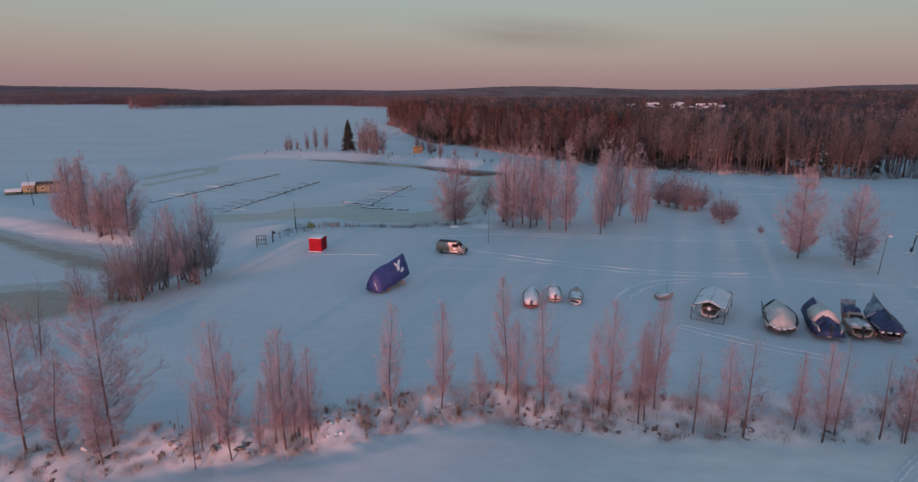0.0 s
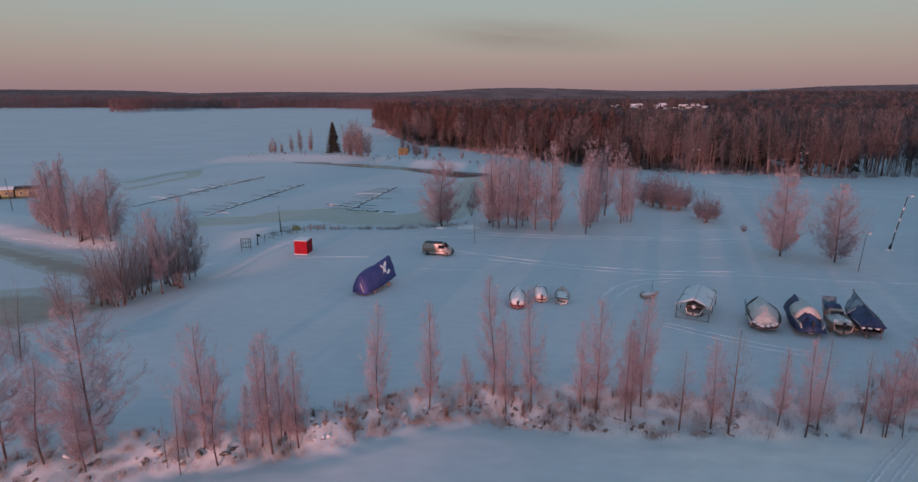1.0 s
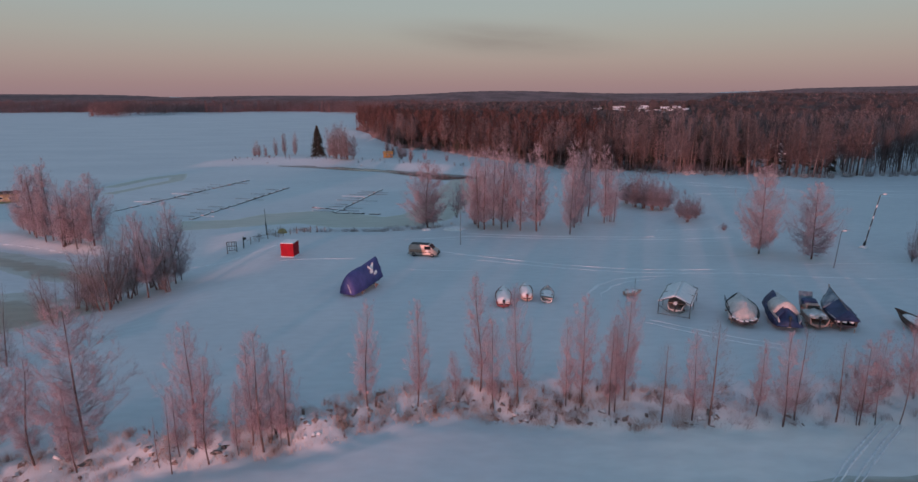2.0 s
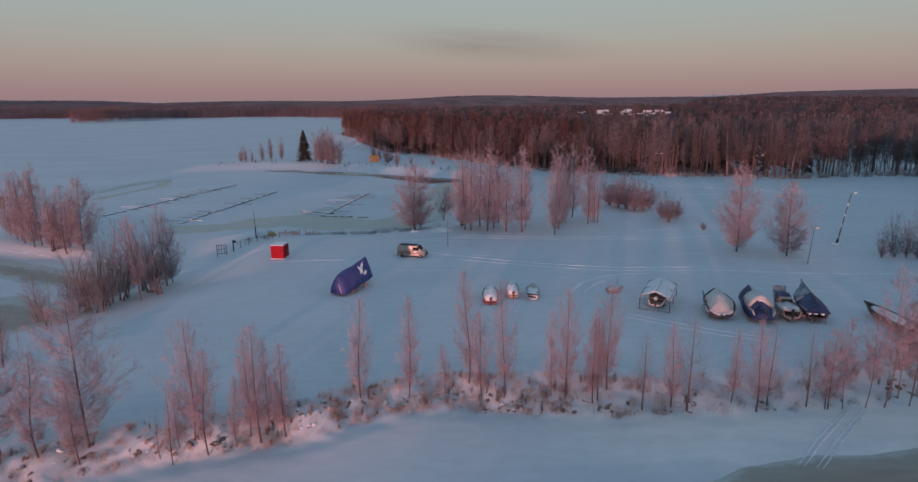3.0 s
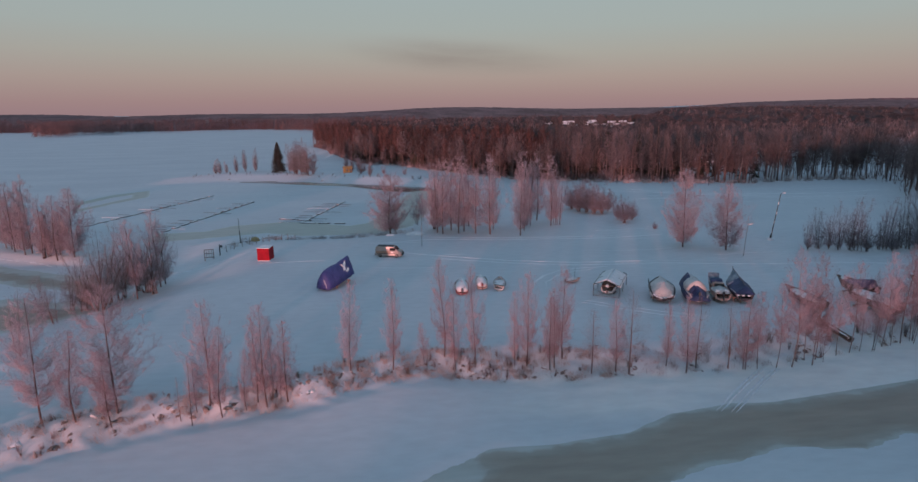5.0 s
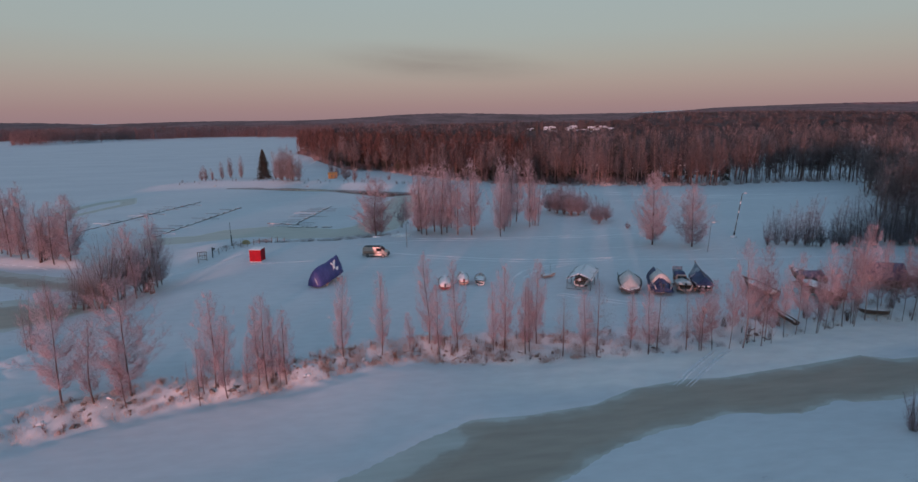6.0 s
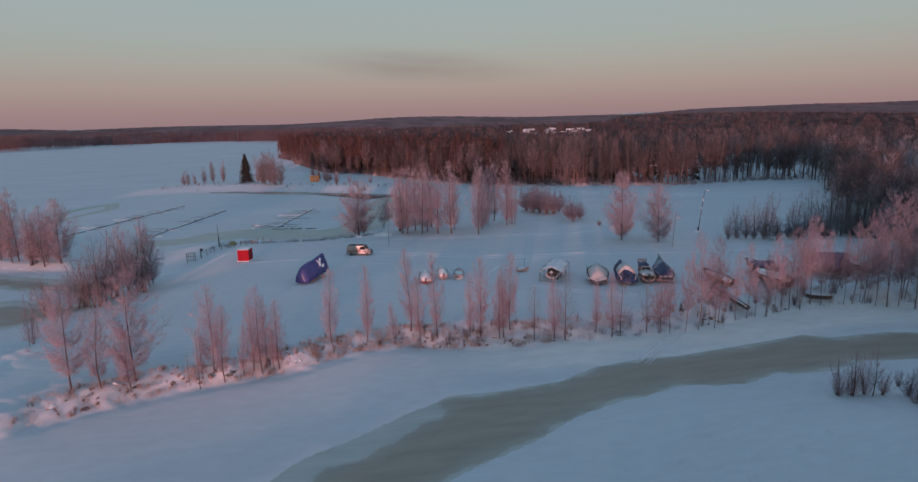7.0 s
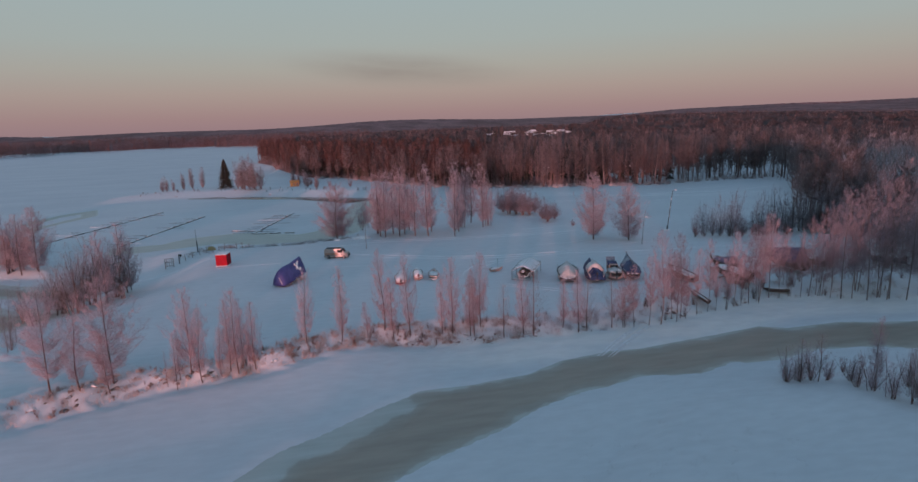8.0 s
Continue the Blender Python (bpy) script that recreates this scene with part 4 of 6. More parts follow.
for row in [("far_full", -83.4, 119.7, 9.1, 1.2), ("far_full", -76.3, 112.7, 14.3, 1.1), ("far_multi", -77.0, 115.4, 15.7, 1), ("far_full", -71.8, 110.3, 14.9, 1), ("far_multi", -67.8, 106.9, 13.1, 1.1),
            ("far_full", -64.8, 105.8, 13.0, 1), ("far_full", -67.2, 113.0, 10.2, 1), ("far_wide", -61.9, 106.4, 13.6, 1), ("far_full", -79.9, 116.4, 12.7, 1.2), ("far_full", -72.5, 109.5, 10.7, 1.2),
            ("far_multi", -67.0, 107.7, 11.0, 1.2), ("far_full", -65.2, 108.1, 8.7, 1.2)]:
    plant(*row, group="spit trees")
for row in [("grey", -44.7, 74.6, 9.4, 1.30), ("grey", -43.1, 73.7, 10.4, 1.30), ("grey", -42.5, 74.2, 11.4, 1.30), ("grey", -42.7, 77.6, 12.3, 1.17), ("full", -39.7, 78.7, 12.8, 1),
            ("grey", -41.3, 83.6, 11.7, 1.17), ("grey", -39.2, 82.6, 12.2, 1.17), ("grey", -38.0, 81.4, 12.2, 1.30), ("far_full", -38.6, 85.5, 13.1, 1.1), ("far_full", -38.4, 87.1, 10.8, 1),
            ("grey", -49.1, 70.8, 7.1, 1.43), ("grey", -43.8, 56.3, 9.6, 0.78), ("sapling", -46.0, 62.4, 3.4, 1), ("grey", -47.1, 74.8, 8.9, 1.30), ("grey", -43.1, 76.6, 11.6, 1.30),
            ("grey", -42.0, 78.7, 10.5, 1.30)]:
    plant(*row, group="alders")
for row in [("grey", -41.7, 80.3, 11.1, 1.30), ("grey", -46.9, 69.2, 7.2, 1.30), ("grey", -45.3, 74.1, 8.3, 1.30), ("grey", -40.0, 82.5, 11.5, 1.17), ("grey", -53.5, 63.2, 6.0, 1.04)]:
    plant(*row, group="alders")
for row in [("far_wide", -0.5, 121.6, 14.5, 1.35), ("far_multi", 9.4, 117.3, 13.8, 1.2), ("far_full", 11.0, 111.9, 16.6, 1), ("far_full", 14.3, 112.0, 17.3, 0.9), ("far_slim", 17.6, 119.3, 14.5, 1.2),
            ("far_slim", 17.9, 110.6, 14.2, 1.2), ("far_slim", 20.9, 109.7, 17.3, 1.2), ("far_full", 27.0, 107.0, 18.2, 0.75), ("far_multi", 31.0, 118.1, 17.1, 0.9), ("far_slim", 34.8, 124.2, 15.4, 1.2),
            ("far_full", 36.2, 116.6, 16.6, 0.8), ("far_full", 9.7, 113.4, 15.6, 1.1), ("far_full", 13.2, 115.7, 16.0, 1.1), ("far_full", 15.7, 113.7, 14.7, 1), ("far_multi", 37.9, 118.3, 12.9, 1),
            ("far_full", 28.9, 112.5, 14.4, 1)]:
    plant(*row, group="birch group")
for row in [("far_full", 22.5, 115.0, 14.1, 0.8), ("far_full", 0.7, 124.9, 9.0, 1.1), ("dim_multi", 6.2, 134.0, 8.5, 1.6), ("dim_multi", 7.8, 139.0, 8.0, 1.6)]:
    plant(*row, group="birch group")
for row in [("far_wide", 54.4, 89.6, 14.9, 0.95), ("far_wide", 60.4, 85.2, 12.4, 1.1)]:
    plant(*row, group="big birches")
for row in [("bush", 47.7, 137.6, 8.3, 1.3), ("bush", 49.8, 131.4, 9.5, 1.2), ("bush", 52.6, 128.2, 8.3, 1.2), ("bush", 53.2, 115.3, 7.3, 1.2), ("bush", 48.5, 133.7, 9.0, 1.2),
            ("bush", 51.0, 129.2, 8.9, 1.2), ("bush", 55.1, 131.1, 6.4, 1), ("bush", 53.5, 119.9, 5.7, 1), ("bush", 56.2, 118.2, 5.2, 1), ("bush", 56.5, 106.1, 1.9, 1.3)]:
    plant(*row, group="bushes")
for row in [("far_grey", -40.8, 253.6, 15.6, 1), ("far_grey", -37.1, 251.3, 16.2, 1), ("far_grey", -33.7, 250.8, 10.5, 1.4), ("far_grey", -44.7, 258.5, 13.9, 0.9), ("far_grey", -75.6, 260.6, 7.6, 1),
            ("far_grey", -73.1, 262.2, 6.0, 1), ("far_grey", -70.0, 267.7, 8.5, 1.0), ("far_grey", -66.6, 270.8, 10.5, 0.9), ("far_grey", -62.0, 271.0, 11.0, 0.9), ("far_grey", -12.6, 248.1, 6.7, 1.6),
            ("far_grey", -8.6, 241.4, 6.0, 1.6), ("far_grey", -21.4, 279.3, 6.9, 1.4), ("far_grey", -38.4, 251.4, 14.3, 1.3), ("far_grey", -41.8, 253.8, 12.6, 1.3), ("far_grey", -35.5, 249.4, 12.2, 1.4),
            ("far_grey", -77.4, 262.3, 6.6, 1.4)]:
    plant(*row, group="island trees")
for row in [("far_grey", -17.4, 262.8, 6.3, 1.6)]:
    plant(*row, group="island trees")
for row in [("dark_grey", 74.3, 82.2, 7.3, 1), ("dark_grey", 76.0, 82.2, 7.9, 1), ("dark_grey", 78.4, 82.0, 9.2, 1), ("dark_grey", 79.5, 81.0, 8.6, 1), ("dark_grey", 81.1, 80.5, 10.6, 1),
            ("dark_grey", 82.5, 80.1, 10.1, 1), ("bush", 83.4, 79.2, 5.4, 1), ("dark_grey", 86.5, 80.0, 8.4, 1), ("dark_grey", 88.2, 80.0, 10.2, 1), ("dark_grey", 90.3, 80.0, 8.9, 1),
            ("dark_grey", 92.0, 80.0, 11.0, 1.1), ("dark_grey", 93.5, 79.5, 10.2, 1.1), ("dark_grey", 95.9, 79.9, 11.9, 1.1), ("dark_grey", 98.3, 80.3, 10.7, 1.1), ("dark_grey", 100.9, 80.8, 11.8, 1.1),
            ("dark_grey", 101.9, 79.2, 13.2, 1.1)]:
    plant(*row, group="right woods")
for row in [("dark_grey", 102.5, 77.3, 14.1, 1.1), ("dark_grey", 105.7, 78.0, 14.5, 1.1), ("dark_grey", 106.5, 76.0, 15.3, 1.2), ("dim_full", 92.4, 62.4, 12.9, 1.1), ("dim_full", 94.9, 61.6, 13.4, 1.1),
            ("dim_full", 94.1, 57.1, 16.9, 1), ("dark_grey", 99.8, 59.9, 14.4, 1.1), ("dim_full", 94.1, 52.4, 15.4, 1), ("dark_grey", 100.1, 54.9, 18.0, 1.2), ("dim_full", 94.4, 47.9, 16.7, 1.1),
            ("dark_grey", 111.0, 77.6, 14.9, 1.2), ("dark_grey", 115.8, 79.1, 15.8, 1.2), ("dark_grey", 113.4, 73.9, 15.8, 1.1), ("dark_grey", 113.3, 71.1, 16.7, 1.1), ("dark_grey", 115.6, 70.4, 17.3, 1.2),
            ("dark_grey", 109.9, 61.6, 18.8, 1.2)]:
    plant(*row, group="right woods")
for row in [("bush", 88.2, 78.9, 3.9, 1.2), ("bush", 93.6, 78.3, 4.3, 1.2), ("bush", 99.1, 77.8, 5.3, 1.2), ("bush", 102.9, 75.4, 5.5, 1.2)]:
    plant(*row, group="right woods")
for row in [("pinkbush", 46.0, 20.5, 4.0, 1.3), ("pinkbush", 48.9, 19.8, 3.2, 1.3), ("pinkbush", 50.8, 18.7, 3.3, 1.3), ("pinkbush", 51.0, 16.5, 4.4, 1.3), ("pinkbush", 44.7, 20.6, 4.2, 1.2), ("pinkbush", 47.4, 20.3, 4.6, 1.1), ("open_slim", 45.8, 20.1, 5.0, 1.6),
            ("open_slim", 47.6, 19.6, 5.4, 1.2), ("pinkbush", 52.4, 21.4, 2.1, 1), ("pinkbush", 50.2, 17.4, 3.8, 1), ("slim", 54.1, 19.2, 6.6, 1), ("grey", 54.8, 19.1, 3.0, 1),
            ("pinkbush", 51.3, 14.5, 4.9, 1.1), ("grey", 51.8, 13.1, 6.5, 1), ("pinkbush", 52.8, 12.8, 6.0, 1.2), ("pinkbush", 54.9, 16.1, 4.4, 1)]:
    plant(*row, group="south bushes")

spruce(-50.5, 264, 13.5)



# ---- boats ----
def loft(sections, mat, name, close=True, smooth=True):
    """A skin through closed or open sections of equal length; closed ones get both ends capped."""
    n, v, f = len(sections[0]), [p for s in sections for p in s], []
    for i in range(len(sections) - 1):
        for k in range(n if close else n - 1):
            f.append((i * n + k, i * n + (k + 1) % n, (i + 1) * n + (k + 1) % n, (i + 1) * n + k))
    if close:
        f += [tuple(range(n))[::-1], tuple(range((len(sections) - 1) * n, len(sections) * n))]
    return mesh_of(name, v, f, mat, smooth)


def beam_at(s, B):
    return B / 2 * (0.86 + 0.14 * min(1, s / 0.3)) * (1 - max(0.0, (s - 0.45) / 0.55) ** 2.3) + 0.03


def sheer_at(s, H):
    return H * (0.86 + 0.06 * (1 - s) + 0.32 * s ** 2.6)


def hull(L, B, H, mat, base=0.0):
    """An open hull with a keel, chines, a thick rim and a floor; bow towards +y."""
    sections = []
    for k in range(13):
        s = k / 12
        b, g = beam_at(s, B), sheer_at(s, H)
        keel = H * 0.72 * max(0.0, (s - 0.66) / 0.34) ** 2.2
        chine = keel + (g - keel) * 0.30
        y = (s - 0.5) * L
        rake = 0.10 * L * max(0, s - 0.8) / 0.2
        pts = []
        for x, z in ((-b, g), (-b * 0.84, chine), (0, keel), (b * 0.84, chine), (b, g)):
            pts.append((x, y + rake * (z - keel) / max(0.1, g - keel), base + z))
        inner = max(keel + 0.12, H * 0.34)
        for x, z in ((max(b - 0.07, 0.01), g), (max(b * 0.74 - 0.05, 0.008), inner), (-max(b * 0.74 - 0.05, 0.008), inner), (-max(b - 0.07, 0.01), g)):
            pts.append((x, y + rake * (min(z, g) - keel) / max(0.1, g - keel), base + min(z, g)))
        sections.append(pts)
    return loft(sections, mat, "hull", smooth=False)


def rim(L, B, H, mat, base=0.0):
    """The rubbing strake along the gunwale."""
    line = []
    for side in (-1, 1):
        row = [(side * (beam_at(k / 16, B) + 0.015), (k / 16 - 0.5) * L + (0.10 * L * max(0, k / 16 - 0.8) / 0.2), base + sheer_at(k / 16, H) - 0.02) for k in range(17)]
        line += list(zip(row, row[1:]))
    return quads_of("rubbing_strake", *tubes([a for a, b in line], [b for a, b in line], [0.045] * len(line), [0.045] * len(line), 5), mat)


def fill(L, B, H, heap, lo=0.05, hi=0.9, base=0.0, seed=1, mat=None):
    """A heap of snow lying in or on a boat."""
    r = np.random.default_rng(seed)
    sections = []
    for k in range(11):
        s = lo + (hi - lo) * k / 10
        b, g = max(0.05, beam_at(s, B) - (0.09 if heap < 0.7 else -0.02)), sheer_at(s, H)
        end = math.sin(math.pi * (0.06 + 0.88 * k / 10)) ** 0.45
        pts = []
        for j in range(9):
            a = -1 + j / 4
            z = g - 0.12 + heap * end * (1 - abs(a) ** 2.4) * (0.85 + 0.3 * r.random())
            pts.append((a * b, (s - 0.5) * L, base + z))
        for a in (0.9, -0.9):
            pts.append((a * b * 0.9, (s - 0.5) * L, base + g * 0.45))
        sections.append(pts)
    return loft(sections, mat or SNOW_CAP, "snow_fill")


def cover(L, B, eave, ridge, mat, lo=0.0, hi=1.0, name="tarpaulin", over=0.12, seed=1, sharp=1.3, base=0.0, sag=0.1, beam=None):
    """A tarpaulin over a ridge: eave(s) and ridge(s) are heights along the boat."""
    r = np.random.default_rng(seed)
    sections = []
    for k in range(15):
        s = lo + (hi - lo) * k / 14
        b = (beam(s) if beam else beam_at(min(s, 0.985), B)) + over
        y = (s - 0.5) * L
        e, t = eave(s), ridge(s)
        outer = []
        for j in range(11):
            a = -1 + j / 5
            q = 1 - abs(a) ** (sharp(s) if callable(sharp) else sharp)
            z = e + (t - e) * q - sag * math.sin(math.pi * abs(a)) * (0.6 + 0.8 * r.random())
            outer.append((a * b * (1 + 0.03 * r.normal()), y + 0.03 * r.normal(), base + z))
        sections.append(outer + [(0.5 * b, y, base + e - 0.05), (-0.5 * b, y, base + e - 0.05)])
    return loft(sections, mat, name)


def outboard(root, y, z, hood, cowl=0.3):
    """An outboard motor on the transom."""
    motor = part("outboard_motor", fresh((box, (cowl, 0.42, 0.42), (0, y - 0.2, z + 0.45), (0, 0, 0), 0.08)), hood, root, "outboard motor with a rounded hood")
    part("leg", fresh((box, (0.12, 0.2, 0.9), (0, y - 0.2, z - 0.15), (0, 0, 0), 0.03)), DARK_STEEL, motor)
    part("propeller", fresh((rod, (0, y - 0.34, z - 0.5), (0, y - 0.22, z - 0.5), 0.13, 0.05)), DARK_STEEL, motor)


def cradle(root, L, B, tall, mat):
    """Two wooden trestles with posts under a hull."""
    for y in (-0.28 * L, 0.2 * L):
        bm = fresh((box, (B * 0.95, 0.16, 0.16), (0, y, tall - 0.05), (0, 0, 0), 0.01), (box, (0.14, 0.14, tall + 0.1), (-B * 0.36, y, tall / 2 - 0.1), (0, 0, 0), 0.01),
                   (box, (0.14, 0.14, tall + 0.1), (B * 0.36, y, tall / 2 - 0.1), (0, 0, 0), 0.01))
        part("trestle", bm, mat, root, "rough wooden trestle")


def set_down(root, x, y, turn, sink=0.05, roll=0.0, pitch=0.0):
    root.matrix_basis = pose(x, y, gz(x, y) - sink, pitch, roll, turn)
    return root


def small_boat(x, y, turn, L, B, label, hull_mat, heap, seed, motor=None, roll=0.0, seat=True, hi=0.9):
    root = empty("rowing_boat", label, "boat", "small boats on the snow")
    part("hull", hull(L, B, 0.85, hull_mat, 0.12), None, root)
    part("rubbing_strake", rim(L, B, 0.85, DARK_HULL if hull_mat is WHITE_HULL else SNOW_CAP, 0.12), None, root)
    if heap:
        part("snow_fill", fill(L, B, 0.85, heap, 0.16 if seat else 0.06, hi, 0.12, seed), None, root, "snow filling the boat")
    if seat:
        part("thwart", fresh((box, (B * 0.86, 0.28, 0.06), (0, -0.12 * L, 0.84), (0, 0, 0), 0.015)), PALE_WOOD, root)
        part("stern_seat", fresh((box, (B * 0.8, 0.45, 0.06), (0, -0.40 * L, 0.82), (0, 0, 0), 0.015)), PALE_WOOD, root)
    if motor:
        outboard(root, -0.5 * L, 0.5, motor)
    return set_down(root, x, y, turn, 0.1, roll)


small_boat(9.9, 70.0, -6, 5.6, 2.15, "snow-filled motorboat with a red stern standing on snow", RED_HULL, 0.66, 1, DARK_STEEL, 0, False, 0.98)
small_boat(13.1, 71.8, -5, 4.7, 1.8, "snow-filled small boat with a reddish stern", PINK_HULL, 0.62, 2, RED_HULL, 0, False, 0.98)
small_boat(15.6, 70.5, -12, 4.0, 1.7, "white open rowing boat with dark rim tilted on the snow", WHITE_HULL, 0.12, 3, None, 7, True, 0.75)
# windscreen frames on the two motorboats
for (x, y, turn, B), seed in (((9.9, 71.3, -6, 2.15), 1), ((13.1, 72.9, -5, 1.8), 2)):
    root = scene.objects["rowing_boat" if seed == 1 else "rowing_boat.001"]
    bm = bmesh.new()
    for a, b in (((-0.45 * B, 0.35, 0.95), (-0.34 * B, 0.1, 1.4)), ((0.45 * B, 0.35, 0.95), (0.34 * B, 0.1, 1.4)), ((-0.34 * B, 0.1, 1.4), (0.34 * B, 0.1, 1.4))):
        rod(bm, a, b, 0.03)
    part("windscreen_frame", bm, DARK_STEEL, root)


def tent_ridge(s):
    """The violet cover's ridge: a high peak over the stern, a step down, then a rounded fall to the bow."""
    return float(np.interp(s, [-0.03, 0.30, 0.40, 0.7, 0.9, 1.0], [4.0, 3.6, 3.4, 3.3, 3.05, 2.6]))


def large_tarp_boat():
    root = empty("covered_boat", "large boat under a violet-blue tarpaulin with snow patches, on trestles", "boat")
    L, B = 6.5, 3.1
    keel = part("hull", hull(L * 0.80, B * 0.80, 1.3, DARK_HULL, 0.4), None, root, "dark hull")
    keel.location.y = -0.5
    part("tarpaulin", cover(L, B, lambda s: 1.15 - 0.8 * max(0, s) ** 1.5, tent_ridge, TARP_BLUE, -0.03, 1.0,
                            over=0.1, seed=4, sharp=lambda s: 1.5 + 1.2 * min(1, max(0, s) / 0.5), sag=0.14,
                            beam=lambda s: (1.15 + 0.3 * min(1, max(0, s) / 0.4)) * (1 - 0.28 * max(0, (s - 0.6) / 0.4) ** 1.8)), None, root)
    part("lashing", fresh((rod, (-0.75, 3.3, 0.6), (-0.3, 3.36, 1.8), 0.05, 0.05, 6)), LAMP_WHITE, root, "white rope over the end")
    for x, y, w, l, turn in ((-0.8, -1.3, 0.5, 1.9, 48), (-0.85, -1.35, 0.45, 1.8, -38), (-1.1, -1.9, 0.6, 0.8, 30), (-0.95, -1.2, 0.8, 0.8, 10)):
        s = y / L + 0.5
        z = 1.0 + (tent_ridge(s) - 1.0) * (1 - (abs(x) / 1.5) ** 2.0) - 0.06
        bm = bmesh.new()
        bmesh.ops.create_icosphere(bm, subdivisions=2, radius=0.5, matrix=pose(x, y, z + 0.02, 0, -math.degrees(math.atan(2.4 * abs(x))), 0) @ pose(0, 0, 0, 0, 0, turn) @ Matrix.Diagonal((w * 0.85, l * 1.1, 0.10, 1)))
        for v in bm.verts:
            v.co += Vector(noise.noise_vector(v.co * 1.9)) * 0.26
        part("snow_patch", bm, SNOW_CAP, root, "patch of snow on the tarpaulin")
    cradle(root, L, B, 0.55, PALE_WOOD)
    part("rudder", fresh((box, (0.06, 0.5, 0.9), (0, -0.5 * L + 0.5, 0.75), (0, 0, 0), 0.01)), RED_HULL, root)
    return set_down(root, -9.0, 75.1, 150, 0.02)


large_tarp_boat()


def shelter():
    """A pipe frame with a pale tarpaulin roof over a motorboat."""
    W, D, E, R = 3.6, 7.0, 1.75, 2.45
    root = empty("boat_shelter", "pipe-framed boat shelter with snow-laden pale tarpaulin roof", "shelter")
    for x in (-W / 2, W / 2):
        for y in (-D / 2, 0, D / 2):
            part("post", fresh((rod, (x, y, -0.2), (x, y, E), 0.045)), DARK_STEEL, root)
    for y in (-D / 2, 0, D / 2):
        part("rafter", fresh((rod, (-W / 2, y, E), (0, y, R), 0.04), (rod, (W / 2, y, E), (0, y, R), 0.04)), DARK_STEEL, root)
    for x in (-W / 2, W / 2):
        part("brace", fresh((rod, (x, -D / 2, 1.2), (x * 0.25, -D / 2, 0.35), 0.03)), DARK_STEEL, root)
        part("purlin", fresh((rod, (x, -D / 2, E), (x, D / 2, E), 0.035)), DARK_STEEL, root)
    part("sill_rail", fresh((rod, (-W / 2, -D / 2, 0.1), (W / 2, -D / 2, 0.1), 0.03)), DARK_STEEL, root)
    for side in (-1, 1):
        r = np.random.default_rng(5 + side)
        secs = []
        for k in range(9):
            y = -D / 2 + D * k / 8
            up = [(side * (0.02 + (W / 2 + 0.12) * j / 5), y, R + 0.06 - (R - E + 0.1) * j / 5 - 0.10 * math.sin(math.pi * j / 5) * (0.5 + r.random()) + 0.12 * (j in (1, 2, 3))) for j in range(6)]
            secs.append(up + [(x, y, z - 0.1) for x, y, z in up[::-1]])
        part("roof_sheet", loft(secs, SNOW_CAP, "roof_sheet"), None, root, "pale tarpaulin under settled snow")
    set_down(root, 31.4, 66.3, -30, 0.0)
    boat = empty("motorboat", "motorboat with a dark outboard motor parked under a shelter", "boat")
    part("hull", hull(5.6, 2.1, 0.95, WHITE_HULL, 0.35), None, boat)
    part("deck", cover(5.6, 2.0, lambda s: 1.2 + 0.1 * s, lambda s: 1.32 + 0.15 * s, PALE_WOOD, 0.12, 0.9, "deck", over=0.0, sag=0.02), None, boat)
    outboard(boat, -2.8, 1.1, LAMP_WHITE, 0.4)
    cradle(boat, 5.6, 2.1, 0.4, DARK_STEEL)
    set_down(boat, 31.4, 66.2, -30, 0.0)


shelter()


